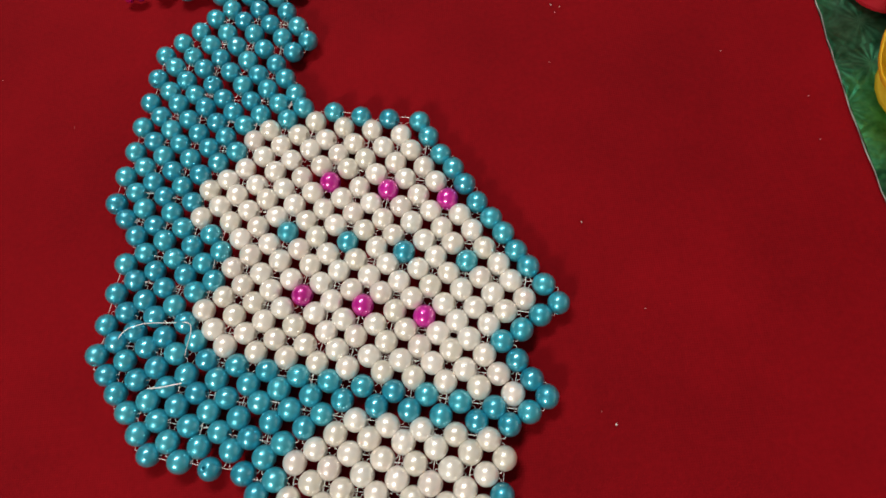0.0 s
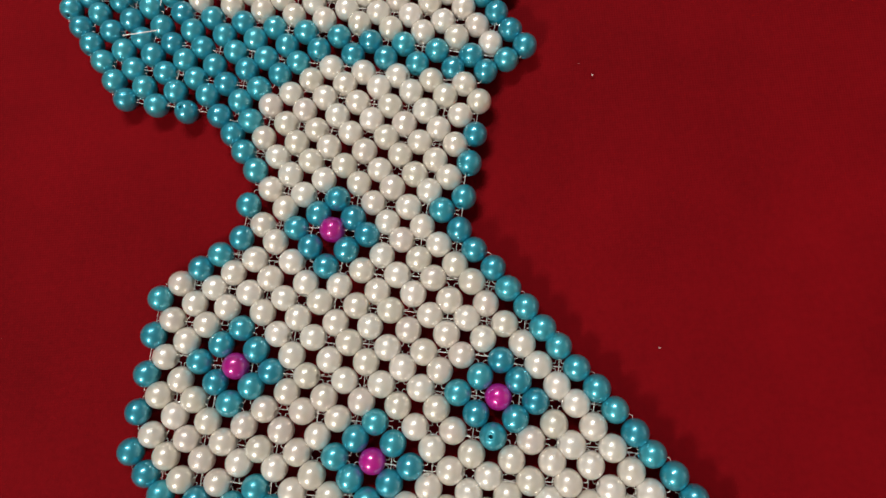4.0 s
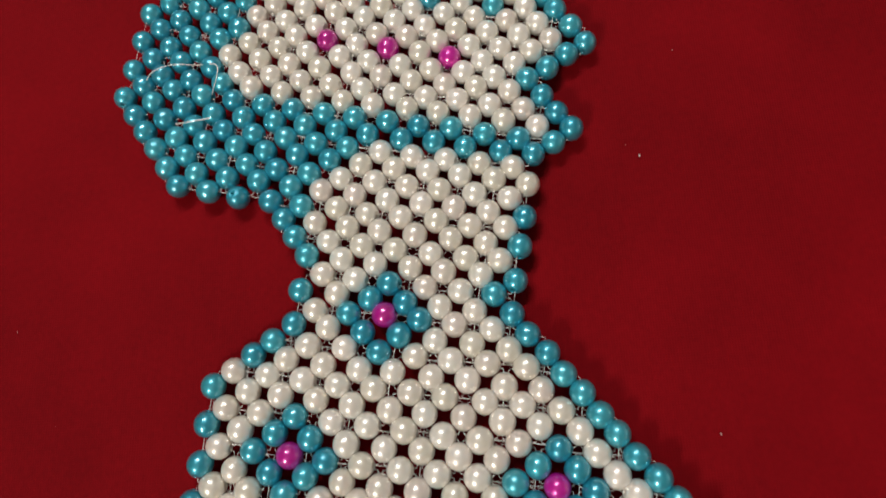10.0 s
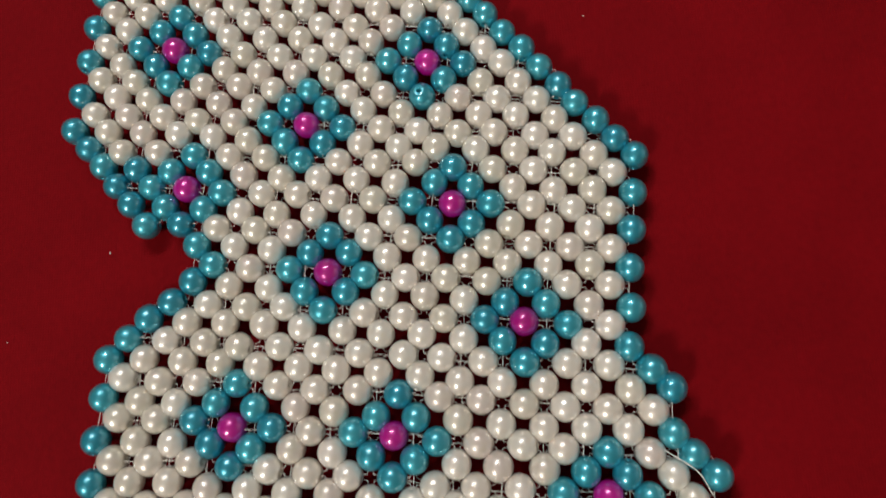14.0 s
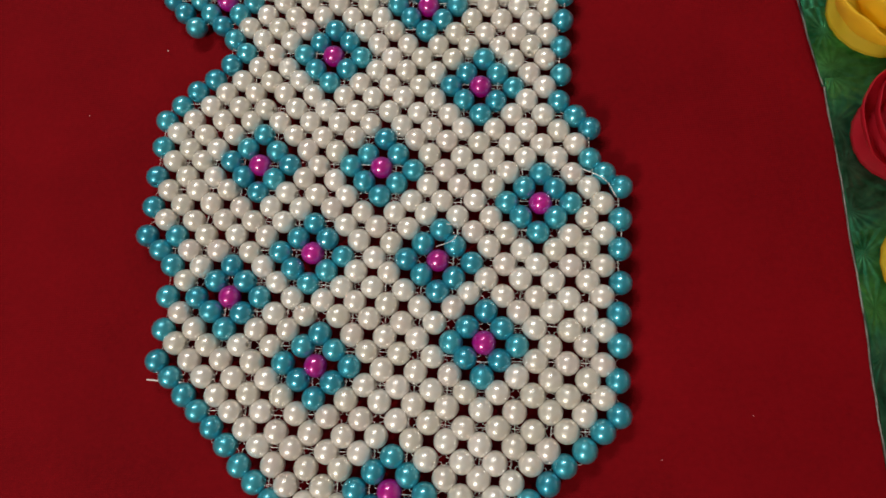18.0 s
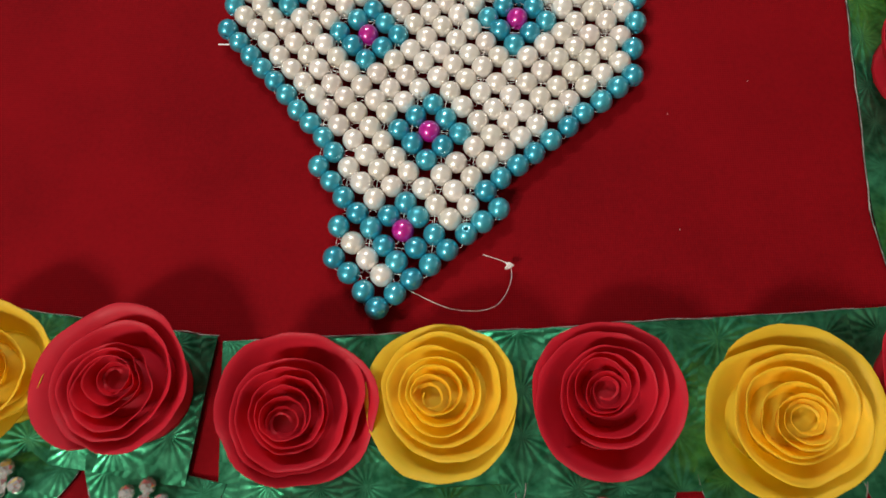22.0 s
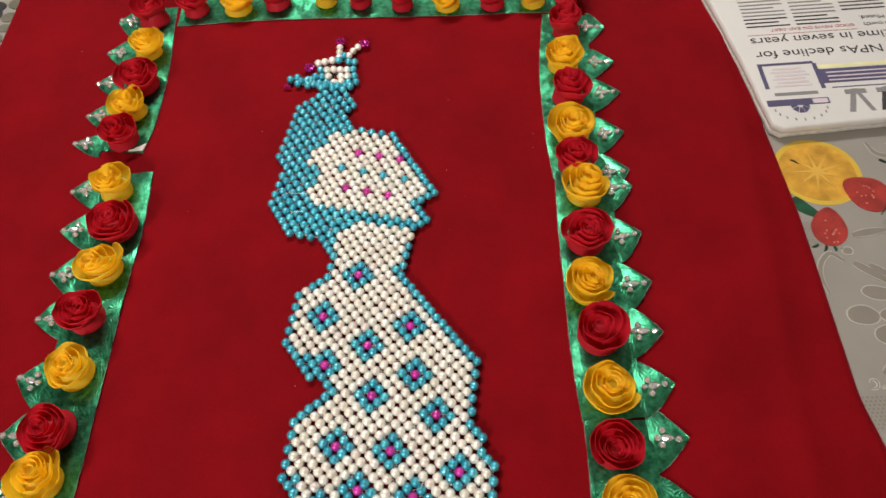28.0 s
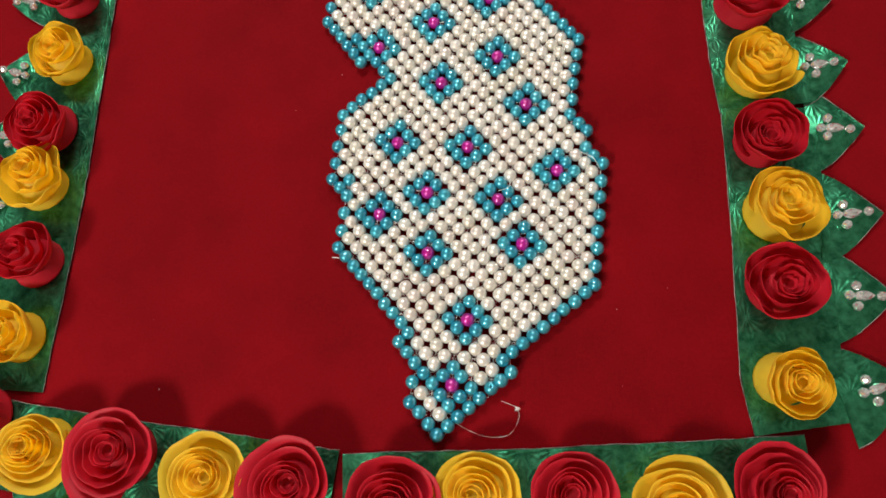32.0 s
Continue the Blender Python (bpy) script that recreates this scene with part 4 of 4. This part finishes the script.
def frame_of_roses():
    # right-hand side, three strips
    border(((0.2112, 0.366), (0.2000, 0.277), (0.1972, 0.220), (0.1973, 0.148), (0.2010, 0.094)), 0.062, ((0.289, 0.332), (0.2927, 0.270), (0.294, 0.219), (0.289, 0.156), (0.287, 0.101)), 1, out=1)
    border(((0.2030, 0.104), (0.1994, 0.030), (0.1985, -0.040), (0.1976, -0.102), (0.1990, -0.155), (0.2013, -0.187)), 0.062, ((0.286, 0.077), (0.287, 0.016), (0.288, -0.043), (0.290, -0.099), (0.2915, -0.152)), 2, out=1, lift=0.0012)
    border(((0.2025, -0.184), (0.2015, -0.235), (0.2005, -0.272), (0.1970, -0.348), (0.1963, -0.377), (0.2005, -0.409)), 0.062, ((0.2953, -0.203), (0.2978, -0.2655), (0.297, -0.322), (0.296, -0.376)), 3, pitch=0.061, out=1)
    # left-hand side, two strips
    border(((-0.2965, 0.1605), (-0.2896, 0.211), (-0.2901, 0.299), (-0.2998, 0.397), (-0.301, 0.425)), 0.060, ((-0.389, 0.180, 0.038), (-0.383, 0.223), (-0.384, 0.280), (-0.3825, 0.335), (-0.380, 0.397)), 4, out=1, gem_back=0.0180)
    border(((-0.2810, -0.383), (-0.2750, -0.275), (-0.2735, -0.215), (-0.2735, -0.150), (-0.2735, -0.090), (-0.2735, -0.020), (-0.2718, 0.054), (-0.2767, 0.132)), 0.060,
           ((-0.366, -0.355), (-0.364, -0.300), (-0.363, -0.243), (-0.363, -0.184), (-0.364, -0.1255), (-0.364, -0.062), (-0.364, -0.0075), (-0.368, 0.051), (-0.3715, 0.107)), 5, pitch=0.057, out=1, gem_back=0.0180)
    thing("folded_corner", pose(-0.302, 0.1655, 0.0026, 0, 0, 0), "white back of the foil card, corner folded up", "card corner",
          data=sheet("folded_corner", [(-0.012, -0.001), (0.006, -0.001), (0.009, 0.010)], 0.0, 0.0012, PRINT_WHITE))
    # far side
    border(((0.235, 0.3685), (0.166, 0.3724), (0.074, 0.3747), (-0.146, 0.386), (-0.295, 0.3855)), 0.060, (), 6, out=-1, label_extra=", far side")
    # near side, two strips
    border(((-0.315, -0.387), (-0.2244, -0.4003), (-0.1423, -0.410), (-0.0640, -0.4205)), 0.058, ((-0.265, -0.490), (-0.208, -0.497), (-0.1490, -0.504), (-0.0915, -0.510)), 7, out=-1, gem_back=0.0270)
    border(((-0.0615, -0.4226), (-0.0206, -0.4206), (0.0500, -0.4187), (0.1000, -0.4156), (0.1627, -0.4125), (0.2300, -0.408)), 0.0625, ((-0.0285, -0.517), (0.0305, -0.517), (0.0880, -0.515), (0.1460, -0.514), (0.203, -0.510)), 8, pitch=0.0575, out=-1, gem_back=0.0260)
    rnd = random.Random(21)
    right = ((0.239, 0.328, 0.0289, 0.040), (0.229, 0.270, 0.0315, 0.040), (0.229, 0.214, 0.0311, 0.040), (0.228, 0.158, 0.0333, 0.038), (0.225, 0.113, 0.0294, 0.034),
            (0.232, 0.071, 0.0329, 0.038), (0.2265, 0.010, 0.0333, 0.037), (0.2215, -0.0485, 0.0306, 0.036), (0.2268, -0.100, 0.0353, 0.036), (0.2265, -0.159, 0.0320, 0.032),
            (0.2255, -0.2115, 0.0300, 0.031), (0.228, -0.264, 0.0333, 0.030), (0.2235, -0.314, 0.0322, 0.032), (0.219, -0.374, 0.0272, 0.036))
    for k, (x, y, size, high) in enumerate(right):
        paper_rose(x, y, "RY"[k % 2], 100 + k, size, high, (rnd.uniform(-6, 6), rnd.uniform(-4, 8)), 0.2 if k in (3, 7, 9) else 0.0)
    left = ((-0.328, 0.397, 0.0337, 0.036), (-0.323, 0.3325, 0.0292, 0.036), (-0.3180, 0.2745, 0.0341, 0.036), (-0.320, 0.227, 0.0281, 0.034), (-0.324, 0.1835, 0.0314, 0.034),
            (-0.3135, 0.1045, 0.0306, 0.034), (-0.2985, 0.0540, 0.0359, 0.032), (-0.3005, -0.004, 0.0325, 0.032), (-0.3060, -0.0605, 0.0307, 0.034), (-0.3020, -0.1215, 0.0313, 0.029),
            (-0.3060, -0.1785, 0.0324, 0.030), (-0.3060, -0.2285, 0.0318, 0.034), (-0.299, -0.289, 0.0315, 0.032), (-0.302, -0.344, 0.0299, 0.032))
    for k, (x, y, size, high) in enumerate(left):
        paper_rose(x, y, "RY"[k % 2], 200 + k, size, high, (rnd.uniform(-8, 8), rnd.uniform(-6, 6)), 0.3 if k in (1, 3, 7, 11) else 0.0)
    for k, (x, y, kind, size) in enumerate(FAR_ROSES):
        paper_rose(x, y, kind, 300 + k, size, 0.036, (rnd.uniform(-6, 6), rnd.uniform(-6, 6)))
    near = ((-0.318, -0.402, "R", 0, 0.0315), (-0.268, -0.4225, "Y", 0.35, 0.0313), (-0.2120, -0.4265, "R", 0.35, 0.0356), (-0.1470, -0.4390, "Y", 0.3, 0.0313), (-0.0920, -0.4450, "R", 0.35, 0.0326),
            (-0.0264, -0.4510, "R", 0.0, 0.0342), (0.0319, -0.4475, "Y", 0, 0.0344), (0.0875, -0.4490, "R", 0, 0.0328), (0.1471, -0.4525, "Y", 0.1, 0.0348), (0.2050, -0.4440, "R", 0, 0.0326))
    for k, (x, y, kind, tail, size) in enumerate(near):
        paper_rose(x, y + 0.003, kind, 400 + k, size, 0.032, (rnd.uniform(-5, 5), rnd.uniform(-5, 5)), tail, 0.3)


frame_of_roses()


# ---- newspaper ----
def text_mesh(words, size, mat, depth=0.0001):
    cu = bpy.data.curves.new("lettering", "FONT")
    cu.body, cu.size, cu.extrude, cu.align_x = words, size, depth, "RIGHT"
    tmp = bpy.data.objects.new("lettering", cu)
    scene.collection.objects.link(tmp)
    bpy.context.view_layer.update()
    me = bpy.data.meshes.new_from_object(tmp.evaluated_get(bpy.context.evaluated_depsgraph_get()))
    bpy.data.objects.remove(tmp)
    me.materials.clear()
    me.materials.append(mat)
    return me


def newspaper():
    """A folded stack of newspaper; its own x runs along the print and y up the page, and it lies upside down to the walker."""
    W, L, T = 0.34, 0.29, 0.020
    paper_ob = thing("newspaper", pose(0.4475, 0.136, -0.0022, 0, 0, 4.0), "thick folded newspaper lying upside down at the cloth's edge", "newspaper")
    def outline(inset):
        pts = []
        for k in range(96):
            a = 2 * math.pi * (k + 0.5) / 96
            c, s = math.cos(a), math.sin(a)
            m = (abs(c) ** 80 + abs(s) ** 80) ** (-1 / 80)
            u, v = c * m, s * m
            x, y = W / 2 + u * (W / 2 - inset), L / 2 + v * (L / 2 - inset)
            if u < 0:
                x += u * u * (0.007 - 0.020 * (y / L) ** 1.6 + 0.0012 * noise.noise((y * 30, 0.0, inset * 200)))
            y += max(0.0, -v) ** 3 * 0.0015 * noise.noise((x * 22, 3.0, inset * 300))
            pts.append((x, y))
        return pts

    for name, levels, mat in (("lower_fold", ((0.0040, 0.0), (0.0012, 0.0020), (0.0008, 0.0060), (0.0022, 0.0088)), NEWS_EDGE),
                              ("top_fold", ((0.0030, 0.0090), (0.0004, 0.0108), (0.0, 0.0140), (0.0006, 0.0180), (0.0018, 0.0196), (0.0036, 0.0200)), NEWSPRINT)):
        verts, faces = [], []
        for inset, z in levels:
            verts += [(x, y, z) for x, y in outline(inset)]
        for r in range(len(levels) - 1):
            faces += [(r * 96 + k, r * 96 + (k + 1) % 96, r * 96 + 96 + (k + 1) % 96, r * 96 + 96 + k) for k in range(96)]
        faces += [tuple(range(95, -1, -1)), tuple(range((len(levels) - 1) * 96, len(levels) * 96))]
        part(name, mesh_from(name, verts, faces, mat), paper_ob)
    top = T + 0.0003
    # the print stands a little askew on the fold
    ASKEW = pose(0.02, 0.038, 0, 0, 0, -3.0) @ Matrix.Diagonal((1, 0.935, 1, 1)) @ pose(-0.02, -0.038, 0)

    def at(x, y):
        return ASKEW @ pose(x, y, top, 0, 0, 180) @ Matrix.Diagonal((1.07, 0.94, 1, 1))

    def bar(x0, y0, x1, y1, mat, name="ink_bar", lift=0.0):
        part(name, slab(name, (x1 - x0, y1 - y0, 0.0002 + lift), mat), paper_ob, "", ASKEW @ pose((x0 + x1) / 2, (y0 + y1) / 2, top - 0.0001))

    def words(text, x, y, size, mat=INK, name="headline"):
        # the line ends at x, with its foot towards larger y
        part(name, text_mesh(text, size, mat), paper_ob, "", at(x, y))

    words("Banks' NPAs decline for", 0.017, 0.127, 0.0205)
    words("first time in seven years", 0.016, 0.152, 0.0205)
    words("GOOD NEWS ON BAD DEBT", 0.046, 0.1675, 0.0074, INK_RED, "kicker")
    words("Credit Growth", 0.160, 0.168, 0.0105, INK, "subhead")
    words("Remains Muted,", 0.158, 0.181, 0.0105, INK, "subhead")
    bar(0.016, 0.1570, 0.150, 0.1576, INK_RED, "rule")
    # boxed notice with a thick rule on two sides
    bar(0.014, 0.062, 0.019, 0.105, INK_BLUE, "box_rule")
    bar(0.019, 0.101, 0.080, 0.105, INK_BLUE, "box_rule")
    bar(0.078, 0.058, 0.083, 0.101, INK_BLUE, "box_rule")
    for n in range(6):
        bar(0.026 + 0.004 * (n % 2), 0.064 + 0.0058 * n, 0.070 - 0.003 * (n % 3), 0.0668 + 0.0058 * n, INK_LILAC, "faint_line")
    bar(0.022, 0.0495, 0.072, 0.0545, INK_GREY, "small_title")
    # violet ribbon with a bow
    bar(0.010, 0.033, 0.081, 0.043, INK_BLUE, "ribbon")
    bar(0.062, 0.0345, 0.079, 0.0415, INK_LILAC, "ribbon_mark", 0.0002)
    for n in range(5):
        a = math.radians(180 + 45 * n)
        bow = [(0.046 + 0.011 * math.cos(a + d) * r, 0.033 + 0.013 * math.sin(a + d) * r) for d, r in ((-0.30, 0.3), (-0.35, 1.0), (0.35, 1.0), (0.30, 0.3))]
        part("bow_loop", sheet("bow_loop", bow, top - 0.0001, top + 0.0002, INK_BLUE), paper_ob, "", ASKEW)
    for n in range(9):
        a = math.radians(190 + 20 * n)
        x, y = 0.046 + 0.030 * math.cos(a), 0.030 + 0.020 * math.sin(a)
        bar(x - 0.0008, y - 0.002, x + 0.0008, y + 0.002, INK_GREY, "bow_ray")
    # banner and title block, as plain shapes
    bar(0.083, 0.066, 0.262, 0.090, INK_BLUE, "banner")
    for n in range(3):
        bar(0.090, 0.0695 + 0.0065 * n, 0.172, 0.0715 + 0.0065 * n, INK_LILAC, "banner_line", 0.0002)
        bar(0.180, 0.0695 + 0.0065 * n, 0.255, 0.0715 + 0.0065 * n, INK_LILAC, "banner_line", 0.0002)
    bar(0.083, 0.0915, 0.262, 0.0975, INK_LEMON, "yellow_band")
    bar(0.090, 0.0575, 0.280, 0.0590, INK_BLUE, "rule")
    for n in range(5):
        x = 0.098 + 0.036 * n
        shape = [(x, 0.017), (x + 0.007, 0.017), (x + 0.016, 0.047), (x + 0.025, 0.017), (x + 0.030, 0.017), (x + 0.019, 0.054), (x + 0.012, 0.054)]
        part("title_block", sheet("title_block", shape, top - 0.0001, top + 0.0002, INK if n % 2 else INK_GREY), paper_ob, "", ASKEW)
        bar(x + 0.004, 0.046, x + 0.028, 0.053, INK_GREY, "title_bar", 0.0002)
    # columns of print too small to read
    for c in range(5):
        x = 0.018 + 0.062 * c
        for n in range(16):
            y = 0.172 + 0.0070 * n + (0.022 if c > 1 else 0)
            if y < 0.284:
                bar(x, y, x + 0.054 - 0.012 * ((n * 7 + c) % 4 == 3), y + 0.0024, INK_GREY if n > 2 else INK, "print_line")
    return paper_ob


newspaper()


# ---- loose thread ends, knot and lint ----
def loose_thread(points, label="", radius=0.00017, group="loose thread ends"):
    x, y, _ = points[0]
    pts = [(p[0] - x, p[1] - y, p[2]) for p in smooth_line(points)]
    return thing("nylon_thread", pose(x, y, 0), label or "loose clear nylon thread end curling over the beads", "thread", group, data=tube("nylon_thread", pts, radius, THREAD))


loose_thread(((0.012, -0.402, 0.004), (0.030, -0.410, 0.003), (0.046, -0.410, 0.003), (0.053, -0.402, 0.003), (0.0535, -0.393, 0.004), (0.043, -0.388, 0.003)), "long loose nylon thread with a knot lying by the tail tip", 0.00011)
knot = thing("thread_knot", pose(0.0535, -0.393, 0.004), "small pink knot tied in the nylon thread", "knot", data=tube("thread_knot", [(0.0016 * math.cos(a * 1.7), 0.0012 * math.sin(a * 2.3), 0.0008 * math.sin(a)) for a in range(14)], 0.0005, THREAD))
loose_thread(((-0.115, 0.079, 0.008), (-0.110, 0.083, 0.0105), (-0.102, 0.085, 0.011), (-0.092, 0.085, 0.009)))
loose_thread(((-0.092, 0.085, 0.009), (-0.083, 0.083, 0.010), (-0.085, 0.071, 0.009)))
loose_thread(((-0.099, 0.059, 0.010), (-0.093, 0.059, 0.0105), (-0.085, 0.060, 0.010)), "", 0.00022)
loose_thread(((-0.075, -0.289, 0.005), (-0.068, -0.290, 0.006), (-0.060, -0.291, 0.006)), "straight nylon thread end standing out from the edge", 0.00035)
loose_thread(((0.043, -0.244, 0.009), (0.050, -0.242, 0.0105), (0.052, -0.237, 0.011), (0.047, -0.235, 0.009)), "", 0.00014)
loose_thread(((0.102, -0.216, 0.008), (0.110, -0.222, 0.0105), (0.114, -0.229, 0.009)))


LINT = ((0.079, 0.225), (0.0805, 0.2205), (0.083, 0.2234), (0.0784, 0.1145), (0.0979, 0.0754), (0.080, 0.0325), (-0.4218, 0.3457), (-0.076, -0.1415), (-0.1114, -0.1703), (-0.2849, 0.1986), (0.0942, -0.0691))


def lint():
    """Small pale specks: the few that show, and finer ones strewn about."""
    rnd = random.Random(77)
    verts, faces = [], []
    spots = [(x, y, rnd.uniform(0.0003, 0.0005)) for x, y in LINT]
    spots += [(rnd.uniform(-0.27, 0.19), rnd.uniform(-0.40, 0.36), rnd.uniform(0.00015, 0.0003)) for _ in range(46)]
    for x, y, s in spots:
        n = rnd.choice((3, 4, 5))
        base = len(verts)
        for k in range(n):
            a = 2 * math.pi * k / n
            verts.append((x + s * math.cos(a) * rnd.uniform(0.5, 1.4), y + s * math.sin(a) * rnd.uniform(0.5, 1.4), 0.0014))
        verts.append((x, y, 0.0014 + s))
        for k in range(n):
            faces.append((base + k, base + (k + 1) % n, base + n))
    thing("lint", Matrix(), "pale specks of lint scattered on the red cloth", "lint", kind="stuff", data=mesh_from("lint", verts, faces, PRINT_WHITE, False))


lint()
